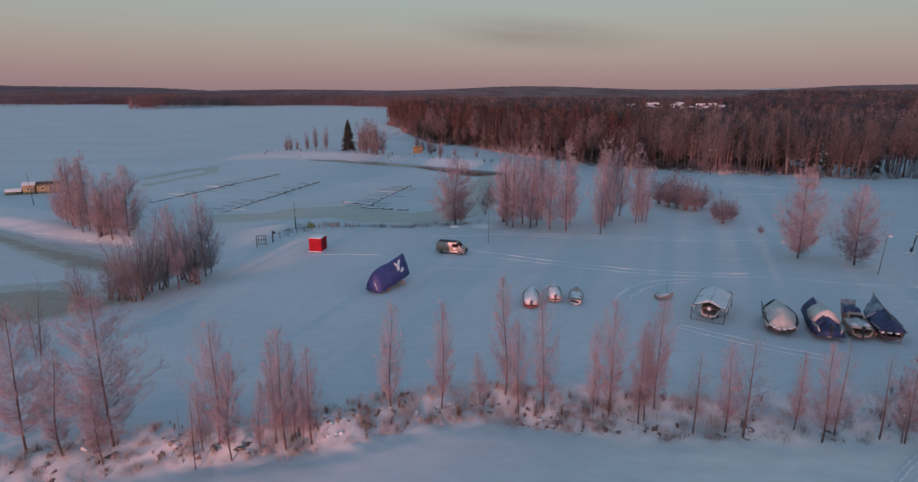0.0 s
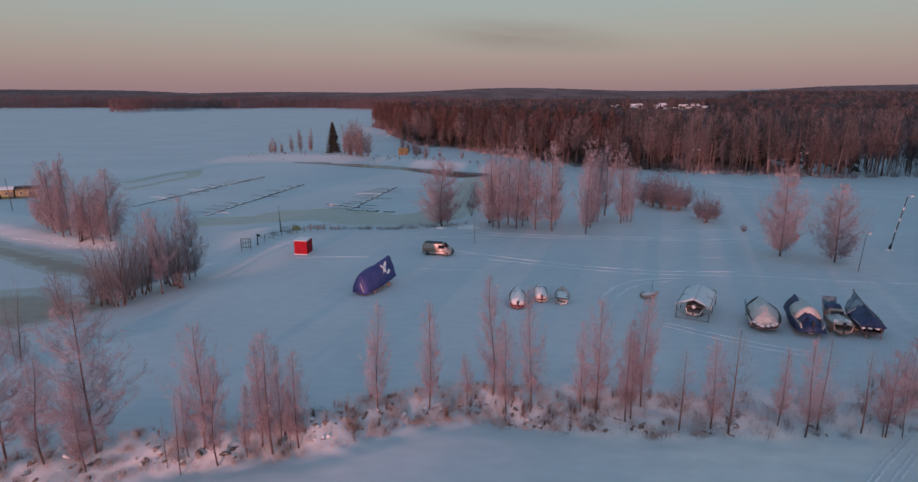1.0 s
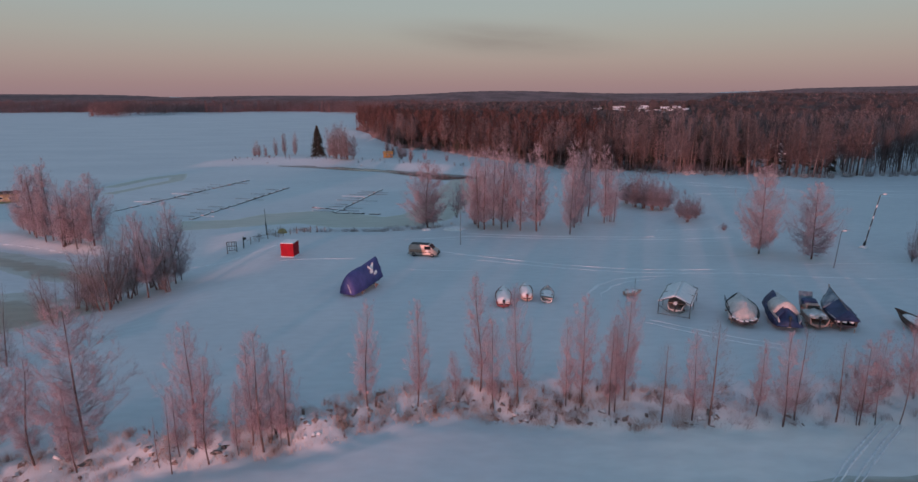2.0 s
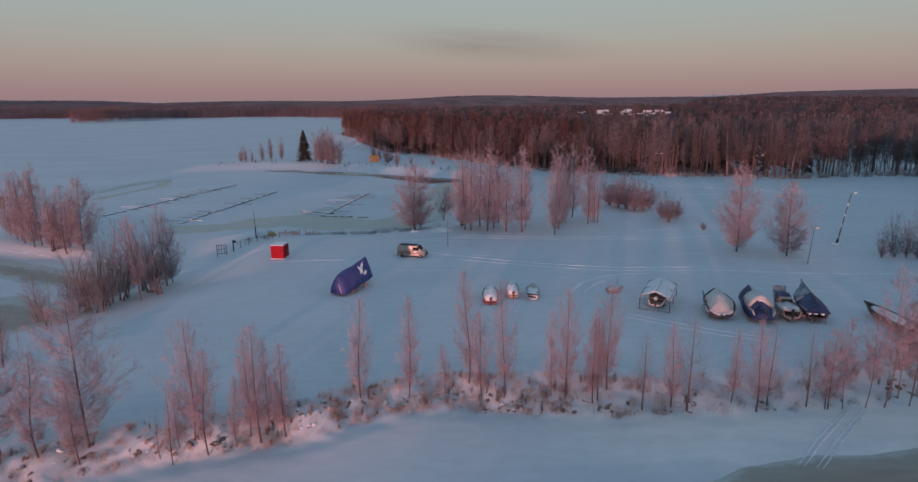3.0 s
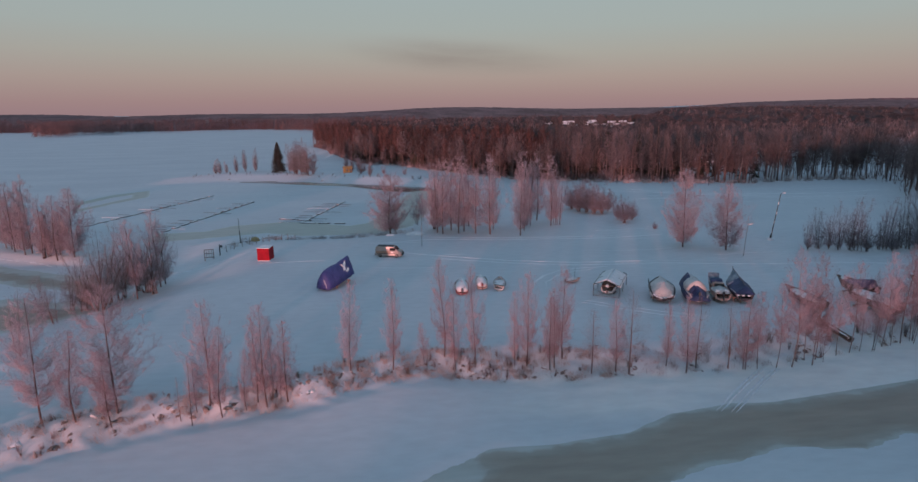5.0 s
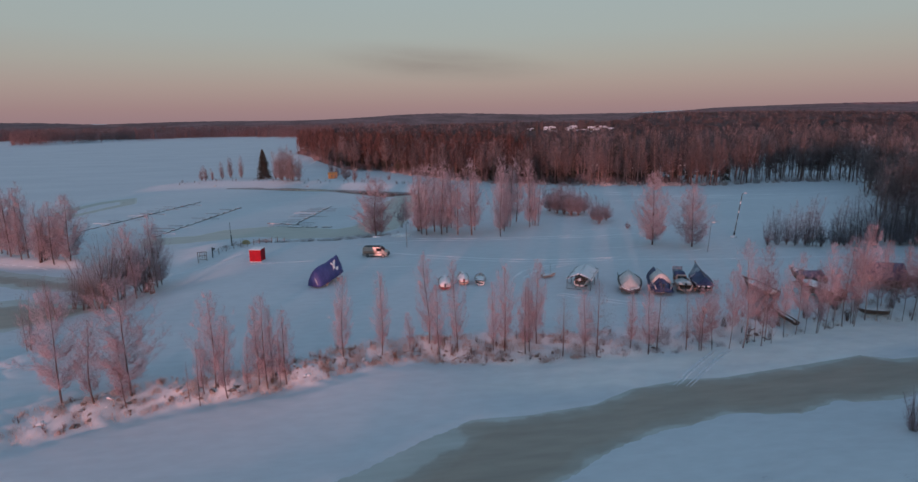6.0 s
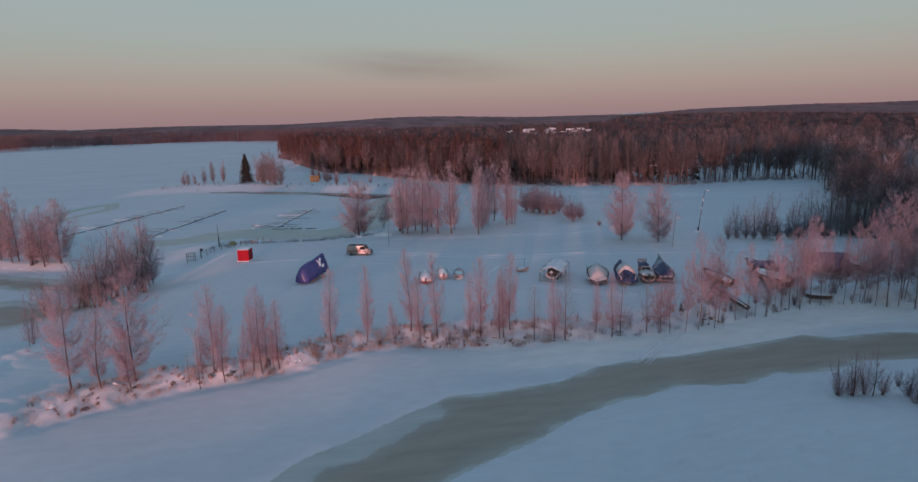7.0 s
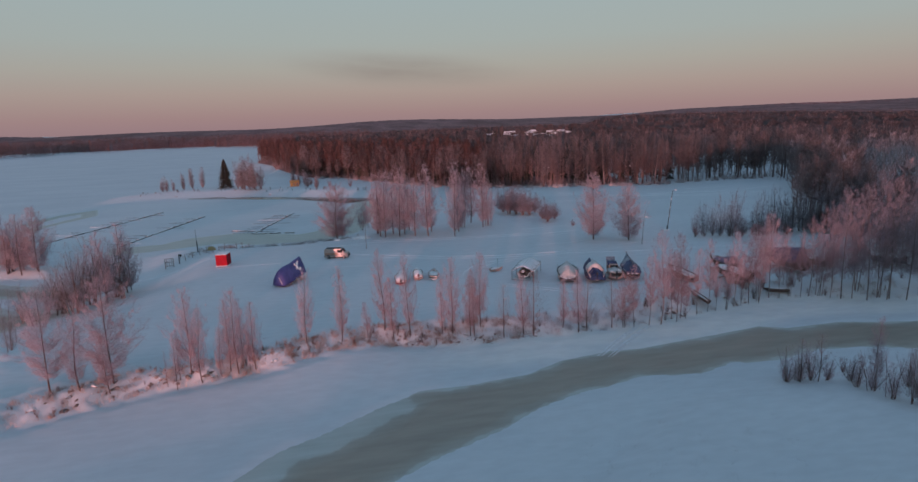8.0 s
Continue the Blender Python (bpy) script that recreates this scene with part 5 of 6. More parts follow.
def covered_row():
    # dark hull under a pale snowy cover, railing along one side
    a = empty("covered_boat", "dark-hulled boat under a pale snow-covered tarpaulin", "boat", "boats laid up in a row")
    part("hull", hull(6.4, 3.4, 1.35, DARK_HULL, 0.35), None, a)
    part("rubbing_strake", rim(6.4, 3.4, 1.35, DARK_HULL, 0.35), None, a)
    part("tarpaulin", cover(6.2, 3.2, lambda s: 0.95 + 0.6 * min(1, max(0, s) * 2), lambda s: 2.35 + 0.6 * min(1, max(0, s) * 4) - 0.5 * s, TARP_WHITE, 0.0, 0.93, seed=7, sharp=1.8, sag=0.16), None, a)
    for y in np.linspace(-2.6, 2.0, 6):
        part("stanchion", fresh((rod, (-1.6, y, 1.4), (-1.64, y, 2.1), 0.025)), DARK_STEEL, a)
    part("rail", fresh((rod, (-1.64, -2.6, 2.1), (-1.64, 2.0, 2.1), 0.025)), DARK_STEEL, a)
    for x, z, w in ((-1.15, 1.25, 0.45), (-0.75, 1.0, 0.4), (-0.3, 0.85, 0.5), (0.25, 0.9, 0.45), (0.7, 1.05, 0.5), (1.1, 1.3, 0.4)):
        part("snow_lump", fresh((box, (w, 0.3, 0.24), (x, -3.22, z), (10, 5, 30 * x), 0.11)), SNOW_CAP, a)
    for x in (-0.55, 0.5):
        part("tarpaulin_fold", fresh((rod, (0.05, -2.2, 2.78), (x, -3.1, 1.35), 0.05, 0.09, 6)), TARP_WHITE, a, "crease in the pale cover")
    cradle(a, 6.4, 3.2, 0.45, PALE_WOOD)
    set_down(a, 37.3, 62.3, -20, 0.0)
    # blue tarpaulin slipped to one side, pale cover beyond
    b = empty("covered_boat", "boat half under a dark blue tarpaulin beside a pale cover", "boat", "boats laid up in a row")
    part("hull", hull(7.2, 2.8, 1.3, WHITE_HULL, 0.35), None, b)
    part("cabin_cover", cover(6.8, 2.6, lambda s: 1.5, lambda s: 2.95 - 0.4 * s, TARP_WHITE, 0.22, 0.9, "cabin_cover", over=0.1, seed=8, sharp=2.4), None, b, "pale snowy cover")
    part("tarpaulin", cover(7.0, 2.9, lambda s: 0.6 + 0.9 * max(0, s), lambda s: 1.5 + 3.0 * max(0, s), TARP_DARK, -0.05, 0.36, over=0.18, seed=9, sharp=1.8), None, b, "dark blue tarpaulin")
    r = np.random.default_rng(2)
    secs = []
    for k in range(9):
        s = k / 8
        y, top = -3.0 + 5.9 * s, 2.3 + 0.55 * s ** 2
        row = [(-0.45 - 0.28 * j + 0.05 * r.normal(), y, top - 0.32 * j - 0.03 * j * j + 0.05 * r.normal()) for j in range(5)]
        secs.append(row + [(x + 0.05, yy, z - 0.05) for x, yy, z in row[::-1]])
    part("side_sheet", loft(secs, TARP_DARK, "side_sheet"), None, b, "blue sheet hanging down the side")
    outboard(b, -3.6, 1.2, DARK_STEEL)
    cradle(b, 7.2, 2.8, 0.45, PALE_WOOD)
    set_down(b, 41.8, 61.6, -17, 0.0)
    # small cabin boat, cream, with a dark hood and raised sheet
    c = empty("cabin_boat", "faded cream cabin boat with a dark hood and snowy deck", "boat", "boats laid up in a row")
    part("hull", hull(6.0, 2.3, 1.2, PINK_HULL, 0.35), None, c)
    part("deck_cover", cover(5.6, 2.2, lambda s: 1.35, lambda s: 1.8 + 0.1 * s, TARP_WHITE, 0.02, 0.5, "deck_cover", over=0.0, seed=12, sharp=2.0), None, c)
    part("cabin", fresh((box, (1.5, 1.7, 0.85), (0, 0.5, 1.75), (0, 0, 0), 0.2)), PINK_HULL, c)
    part("hood", fresh((box, (1.6, 1.1, 0.6), (-0.1, 0.9, 2.15), (8, 0, 0), 0.22)), TARP_DARK, c, "dark folded hood")
    part("raised_sheet", fresh((box, (1.5, 0.06, 1.7), (-0.2, 2.0, 2.2), (-28, 0, 0), 0.02)), TARP_FROST, c, "snow-dusted sheet propped over the bow")
    part("windscreen", fresh((box, (1.3, 0.05, 0.4), (0, -0.4, 1.9), (-20, 0, 0), 0.01)), GLASS_DARK, c)
    for x in (-0.6, 0.0, 0.6):
        part("snow_lump", fresh((box, (0.55, 0.5, 0.3), (x, -2.2 + 0.2 * x, 1.6), (5, 8, 40 * x), 0.14)), SNOW_CAP, c)
    outboard(c, -3.0, 1.1, DARK_STEEL)
    cradle(c, 6.0, 2.3, 0.45, PALE_WOOD)
    set_down(c, 45.0, 60.9, -17, 0.0)
    # ridge-covered boat: blue below, snow-dusted above
    d = empty("covered_boat", "boat under a ridged dark blue tarpaulin dusted with snow", "boat", "boats laid up in a row")
    part("hull", hull(7.2, 2.7, 1.3, DARK_HULL, 0.35), None, d)
    part("rubbing_strake", rim(7.2, 2.7, 1.3, WHITE_HULL, 0.35), None, d)
    part("tarpaulin", cover(7.0, 2.7, lambda s: 1.35 + 0.35 * s, lambda s: 2.5 + 0.75 * s, TARP_DARK, -0.02, 0.5, over=0.15, seed=14, sharp=1.25), None, d)
    part("upper_tarpaulin", cover(7.0, 2.7, lambda s: 1.4 + 0.35 * s, lambda s: 2.53 + 0.75 * s, TARP_FROST, 0.45, 0.97, "upper_tarpaulin", over=0.16, seed=15, sharp=1.25), None, d, "snow-dusted half")
    part("ridge_pole", fresh((rod, (0, -3.4, 2.5), (0, 3.6, 3.3), 0.04)), PALE_WOOD, d)
    part("end_post", fresh((rod, (0, 3.3, 1.4), (0, 3.35, 3.45), 0.05)), PALE_WOOD, d)
    part("end_post", fresh((rod, (0.9, -3.55, -0.1), (0.9, -3.5, 1.5), 0.045)), PALE_WOOD, d)
    part("end_post", fresh((rod, (-0.5, -3.55, -0.1), (-0.5, -3.5, 1.6), 0.045)), PALE_WOOD, d)
    for x in (-0.9, -0.2, 0.5):
        part("snow_lump", fresh((box, (0.5, 0.4, 0.3), (x, -3.45, 1.2), (5, 8, 40 * x), 0.14)), SNOW_CAP, d)
    cradle(d, 7.2, 2.7, 0.45, PALE_WOOD)
    set_down(d, 48.0, 61.0, -17, 0.0)


covered_row()


def sledge():
    root = empty("small_dinghy", "small snow-covered dinghy with a short mast on snow", "boat")
    part("hull", hull(2.4, 1.1, 0.5, PINK_HULL, 0.08), None, root)
    part("snow_fill", fill(2.4, 1.1, 0.5, 0.35, 0.1, 0.8, 0.08, 4), None, root)
    part("mast", fresh((rod, (0, 0.3, 0.2), (0.05, 0.3, 2.4), 0.03, 0.02)), DARK_STEEL, root)
    part("oar", fresh((rod, (-1.0, -0.6, 0.6), (1.1, 0.4, 0.7), 0.03)), PALE_WOOD, root)
    return set_down(root, 27.3, 71.3, -75, 0.05)


sledge()


def wooden_boat(x, y, turn, L, B, H, label, mat, heap=0.2, seed=1, roll=0.0, ribs=True, lift=0.0):
    """An old open wooden boat with ribs and thwarts."""
    root = empty("wooden_boat", label, "boat", "old boats by the shore")
    part("hull", hull(L, B, H, mat, lift + 0.1), None, root)
    part("rubbing_strake", rim(L, B, H, mat, lift + 0.1), None, root)
    if heap:
        part("snow_fill", fill(L, B, H, heap, 0.1, 0.85, lift + 0.1, seed), None, root)
    for k in range(3):
        s = 0.25 + 0.22 * k
        part("thwart", fresh((box, (2 * beam_at(s, B) - 0.1, 0.25, 0.05), (0, (s - 0.5) * L, lift + H * 0.85), (0, 0, 0), 0.01)), PALE_WOOD, root)
    if lift:
        cradle(root, L, B, lift, PALE_WOOD)
    return set_down(root, x, y, turn, 0.1, roll)


wooden_boat(55.4, 57.2, -2, 7.2, 2.2, 1.1, "dark wooden rowing boat drawn up, half filled with snow", BROWN_HULL, 0.3, 21)
wooden_boat(61.8, 53.1, 8, 7.0, 2.9, 1.5, "large brown wooden boat on trestles with snow in it", BROWN_HULL, 0.5, 23, 0, True, 0.5)
wooden_boat(51.8, 47.2, -8, 6.2, 1.0, 0.6, "narrow dark wooden boat lying on the bank", BROWN_HULL, 0.12, 24, 14)
wooden_boat(79.6, 56.2, 14, 6.4, 2.6, 1.4, "brown wooden boat on trestles beneath bare trees", PALE_WOOD, 0.4, 25, 0, True, 0.5)
wooden_boat(92.0, 53.5, 40, 6.0, 2.3, 1.2, "dark boat heaped with snow among the trees", DARK_HULL, 0.6, 26, 0, True, 0.4)
wooden_boat(65.6, 47.4, 70, 3.4, 1.3, 0.6, "small dark boat under snow on the shore bank", BROWN_HULL, 0.4, 27, 10)


def second_tarp_boat(x, y, turn, L, B, top, label, mat, hull_mat):
    root = empty("covered_boat", label, "boat", "old boats by the shore")
    part("hull", hull(L, B, 1.5, hull_mat, 0.5), None, root)
    part("rubbing_strake", rim(L, B, 1.5, PALE_WOOD, 0.5), None, root)
    part("tarpaulin", cover(L * 0.9, B, lambda s: 1.75 + 0.2 * s, lambda s: top - 1.3 * s, mat, 0.05, 0.9, seed=int(x), sharp=1.9), None, root)
    part("snow_fill", fill(L, B, 1.5, 0.25, 0.86, 0.97, 0.5, 5), None, root)
    cradle(root, L, B, 0.55, PALE_WOOD)
    return set_down(root, x, y, turn, 0.0)


second_tarp_boat(74.4, 56.0, 8, 7.4, 3.1, 4.5, "large brown-hulled boat under a violet tarpaulin among birches", TARP_PURPLE, BROWN_HULL)
second_tarp_boat(64.2, 58.6, 10, 5.4, 2.6, 3.1, "wooden boat under a faded violet tarpaulin behind birches", TARP_PURPLE, BROWN_HULL)


# ---- van ----
def van(x, y, turn):
    """A panel van, front towards +x."""
    root = empty("van", "silver panel van with dark windows parked on the snow", "van")
    L, W = 4.9, 1.95
    side = [(-2.45, 0.42), (-2.48, 1.0), (-2.42, 1.72), (-2.30, 1.93), (-1.9, 2.0), (0.75, 1.98), (1.05, 1.90), (1.62, 1.32), (2.28, 1.08), (2.42, 0.9), (2.45, 0.45), (2.3, 0.32), (-2.35, 0.32)]
    secs = []
    for s in (-1, -0.93, -0.6, 0.6, 0.93, 1):
        k = 0.92 if abs(s) == 1 else 1.0
        pts = []
        for px, pz in side:
            tumble = 1 - 0.12 * max(0, (pz - 1.0))
            pts.append((px * (0.985 if abs(s) == 1 else 1), s * W / 2 * tumble, 1.1 + (pz - 1.1) * (0.955 if abs(s) == 1 else 1)))
        secs.append(pts)
    bodywork = part("body", loft(secs, VAN_PAINT, "body", smooth=False), None, root)
    part("windscreen", fresh((box, (0.86, 1.55, 0.03), (1.37, 0, 1.63), (0, 45.5, 0), 0.01)), GLASS_DARK, root, "dark windscreen")
    for s in (-1, 1):
        part("door_window", fresh((box, (1.05, 0.03, 0.55), (0.78, s * 0.905, 1.52), (s * 7, 0, 0), 0.01)), GLASS_DARK, root)
        part("door_seam", fresh((box, (0.02, 0.02, 1.3), (0.32, s * 0.955, 1.1), (s * 4, 0, 0))), RUBBER, root)
        part("side_moulding", fresh((box, (3.6, 0.03, 0.13), (-0.35, s * 0.975, 0.75), (0, 0, 0), 0.01)), RUBBER, root)
        part("side_graphic", fresh((box, (2.7, 0.012, 0.42), (-0.95, s * 0.978, 1.0), (s * 2, 0, 0))), VAN_BROWN, root, "brown panel on the side")
        part("side_graphic", fresh((box, (0.5, 0.012, 0.3), (0.75, s * 0.986, 1.0), (s * 3, 20, 0))), LAMP_WHITE, root, "white panel on the side")
        part("mirror", fresh((box, (0.12, 0.2, 0.28), (1.25, s * 1.06, 1.38), (0, 0, 0), 0.04)), RUBBER, root)
        part("headlight", fresh((box, (0.12, 0.34, 0.24), (2.32, s * 0.66, 0.92), (0, 25, 0), 0.04)), LAMP_WHITE, root, "pale headlight")
        part("tail_light", fresh((box, (0.05, 0.14, 0.5), (-2.46, s * 0.82, 1.15), (0, 0, 0), 0.02)), RED_HULL, root)
        for px in (-1.55, 1.55):
            wheel = part("wheel", fresh((rod, (px, s * 0.72, 0.33), (px, s * 0.98, 0.33), 0.33, None, 18)), RUBBER, root, "black tyre")
            part("rim", fresh((rod, (px, s * 0.95, 0.33), (px, s * 0.995, 0.33), 0.19, 0.17, 14)), STEEL, wheel)
    part("front_bumper", fresh((box, (0.2, 1.85, 0.34), (2.42, 0, 0.52), (0, 0, 0), 0.07)), RUBBER, root)
    part("rear_bumper", fresh((box, (0.16, 1.85, 0.22), (-2.48, 0, 0.48), (0, 0, 0), 0.05)), RUBBER, root)
    part("grille", fresh((box, (0.06, 0.9, 0.16), (2.41, 0, 0.86), (0, 0, 0), 0.02)), RUBBER, root)
    part("rear_window", fresh((box, (0.03, 1.4, 0.5), (-2.455, 0, 1.5), (0, 4, 0), 0.01)), GLASS_DARK, root)
    part("roof_frost", fresh((box, (3.0, 1.5, 0.035), (-0.7, 0, 2.005), (0, 0, 0), 0.015)), DARK_STEEL, root, "dark slate-coloured roof sheet")
    return set_down(root, x, y, turn, 0.02)


van(-0.7, 92.9, -14)


# ---- huts ----
def red_hut(x, y, turn):
    root = empty("red_hut", "small bright red boarded hut with snow on its roof", "hut")
    W, D, H = 2.15, 2.3, 2.35
    part("body", fresh((box, (W, D, H), (0, 0, H / 2), (0, 0, 0), 0.02)), RED, root)
    for s in (-1, 1):
        for k in range(7):
            part("board", fresh((box, (W / 7 - 0.02, 0.03, H - 0.06), (-W / 2 + W / 14 + k * W / 7, s * (D / 2 + 0.012), H / 2))), RED, root)
            part("board", fresh((box, (0.03, D / 7 - 0.02, H - 0.06), (s * (W / 2 + 0.012), -D / 2 + D / 14 + k * D / 7, H / 2))), RED, root)
    bm = fresh((box, (W + 0.06, D + 0.06, 0.14), (0, 0, H + 0.05), (3, 0, 0), 0.06))
    part("roof_snow", bm, SNOW_CAP, root, "layer of snow on the roof")
    part("sill_drift", fresh((box, (W + 0.3, D + 0.3, 0.24), (0, 0, 0.02), (0, 0, 0), 0.11)), SNOW_CAP, root, "snow banked against the foot")
    return set_down(root, x, y, turn, 0.05)


red_hut(-23.1, 94.0, -10)


def hut(name, label, x, y, turn, W, D, H, wall_mat, roof_mat, snow=True, windows=1, base=None):
    """A small pitched hut with a door and windows."""
    root = empty(name, label, "hut")
    part("wall", fresh((box, (W, D, H), (0, 0, H / 2), (0, 0, 0), 0.03)), wall_mat, root)
    roof = bmesh.new()
    for s in (-1, 1):
        box(roof, (W + 0.4, D / 2 + 0.4, 0.1), (0, s * D / 4, H + 0.22), (-s * 24, 0, 0), 0.02)
    part("roof", roof, roof_mat, root)
    if snow:
        cap = bmesh.new()
        for s in (-1, 1):
            box(cap, (W + 0.35, D / 2 + 0.3, 0.16), (0, s * D / 4, H + 0.35), (-s * 24, 0, 0), 0.06)
        part("roof_snow", cap, SNOW_CAP, root)
    for k in range(windows):
        px = (k + 0.7) * W / (windows + 0.6) - W / 2
        win = part("window", fresh((box, (0.7, 0.05, 0.7), (px, -D / 2 - 0.02, H * 0.58), (0, 0, 0), 0.01)), LAMP_WHITE, root)
        part("pane", fresh((box, (0.56, 0.03, 0.56), (px, -D / 2 - 0.045, H * 0.58))), GLASS_DARK, win)
    part("door", fresh((box, (0.8, 0.06, min(1.9, H * 0.85)), (W * 0.32, -D / 2 - 0.02, min(0.95, H * 0.42)), (0, 0, 0), 0.01)), PALE_WOOD, root)
    z = gz(x, y) if base is None else base
    root.matrix_basis = pose(x, y, z - 0.05, 0, 0, turn)
    return root


hut("orange_hut", "small orange hut on the snowy spit", -19.0, 256.0, 5, 3.9, 3.0, 2.2, ORANGE, ORANGE, False, 1)
hut("yellow_hut", "yellow harbour hut with a dark roof on the ice edge", -114.4, 160.6, 25, 5.0, 3.2, 2.5, OLD_YELLOW, DARK_ROOF, False, 2)
hut("yellow_hut", "orange-yellow box hut beside the harbour hut", -118.2, 158.6, 25, 2.8, 2.8, 2.5, YELLOW, PALE_WOOD, True, 1)
low = hut("yellow_hut", "low yellowish barge shed at the ice edge", -121.5, 157.0, 25, 3.6, 2.6, 0.9, OLD_YELLOW, DARK_ROOF, True, 0)


# ---- poles, fence, piers ----
def pole(x, y, tall, r, label, lean=(0, 0), head=None, name="pole", mat=None, foot=0.0):
    root = empty(name, label, "lamp post" if head else "pole")
    top = (lean[0], lean[1], tall)
    part("shaft", fresh((rod, (0, 0, -0.3), top, r, r * 0.6)), mat or DARK_STEEL, root)
    if foot:
        part("base", fresh((rod, (0, 0, -0.2), (lean[0] * foot / tall, lean[1] * foot / tall, foot), r * 1.9, r * 1.8)), mat or DARK_STEEL, root)
    for dx in head or ():
        part("arm", fresh((rod, top, (top[0] + dx, top[1], tall + 0.12), 0.03)), DARK_STEEL, root)
        part("lamp_head", fresh((box, (0.55, 0.28, 0.18), (top[0] + dx * 1.2, top[1], tall + 0.13), (0, 0, 0), 0.05)), LAMP_WHITE, root, "pale lamp head")
    root.matrix_basis = pose(x, y, gz(x, y))
    return root


lamp = pole(72.3, 90.0, 9.2, 0.11, "leaning lamp post with a snow-flecked shaft", (-0.3, -2.2), (0.55,), "street_lamp", foot=1.0)
for k in range(4):
    h = 1.4 + k * 1.9
    part("snow_fleck", fresh((rod, (-0.3 * h / 9.2 - 0.03, -2.2 * h / 9.2 - 0.04, h), (-0.3 * (h + 0.45) / 9.2 - 0.03, -2.2 * (h + 0.45) / 9.2 - 0.04, h + 0.45), 0.10, 0.10)), SNOW_CAP, lamp)
drift = bmesh.new()
bmesh.ops.create_icosphere(drift, subdivisions=2, radius=0.7, matrix=Matrix.Diagonal((1, 1, 0.6, 1)))
part("snow_mound", drift, SNOW_CAP, lamp, "snow heaped round the foot")
pole(61.0, 80.6, 5.6, 0.055, "thin dark pole with a small bent tip", (0.35, 0), (0.35,), "street_lamp")
pole(5.6, 99.5, 7.6, 0.06, "tall thin grey pole standing in the snowfield", (0, 0), None, "pole", STEEL)
pole(-31.2, 109.6, 5.2, 0.06, "thin pole with a thick dark foot by the harbour", (-0.1, 0), None, "pole", DARK_STEEL, 2.4)
pole(-104.0, 140.0, 7.8, 0.08, "dark pole on the snowy spit", (-0.5, 0))
for x, y in ((77.0, 181.0), (104.4, 170.5)):
    pole(x, y, 7.6, 0.09, "street lamp with twin pale heads at the woods", (0, 0), (-0.7, 0.7), "street_lamp")
pole(22.5, 205.0, 4.0, 0.08, "dark post on the far shore")


def gate(x, y, turn):
    root = empty("gate_frame", "grey timber gate frame at the harbour edge", "gate")
    for px in (-0.8, 0.8):
        part("gate_post", fresh((box, (0.14, 0.14, 2.2), (px, 0, 1.0), (0, 0, 0), 0.02)), PALE_WOOD, root)
    for z in (0.5, 1.3, 2.05):
        part("rail", fresh((box, (1.6, 0.07, 0.1), (0, 0, z), (0, 0, 0), 0.01)), PALE_WOOD, root)
    for px in (-0.45, 0, 0.45):
        part("picket", fresh((box, (0.09, 0.05, 1.5), (px, 0.05, 1.25), (0, 0, 0), 0.01)), PALE_WOOD, root)
    return set_down(root, x, y, turn)


gate(-35.2, 101.4, 10)
sign = empty("notice_post", "dark post with a small round notice by the gate", "sign")
part("post", fresh((box, (0.18, 0.18, 2.3), (0, 0, 1.0), (-4, 0, 0), 0.02)), DARK_STEEL, sign)
part("plate", fresh((rod, (0.35, -0.1, 1.85), (0.35, -0.06, 1.85), 0.24, None, 16)), DARK_STEEL, sign)
part("bracket", fresh((box, (0.4, 0.05, 0.05), (0.2, -0.05, 1.85))), DARK_STEEL, sign)
set_down(sign, -33.6, 103.0, 0)
fence = empty("shore_fence", "row of short wooden posts along the harbour edge", "fence")
for k in range(11):
    x, y = -32.5 + 1.15 * k + random.uniform(-0.2, 0.2), 104.5 + 0.95 * k + random.uniform(-0.2, 0.2)
    h = random.uniform(0.9, 1.5)
    part("post", fresh((rod, (x, y, gz(x, y) - 0.2), (x + random.uniform(-0.08, 0.08), y, gz(x, y) + h), 0.07, 0.06, 6)), PALE_WOOD, fence)
for k in range(3):
    part("rail", fresh((rod, (-32.5 + 3.4 * k, 104.5 + 2.8 * k, 0.75), (-29.2 + 3.4 * k, 107.3 + 2.8 * k, 0.7), 0.03, 0.03, 6)), PALE_WOOD, fence)


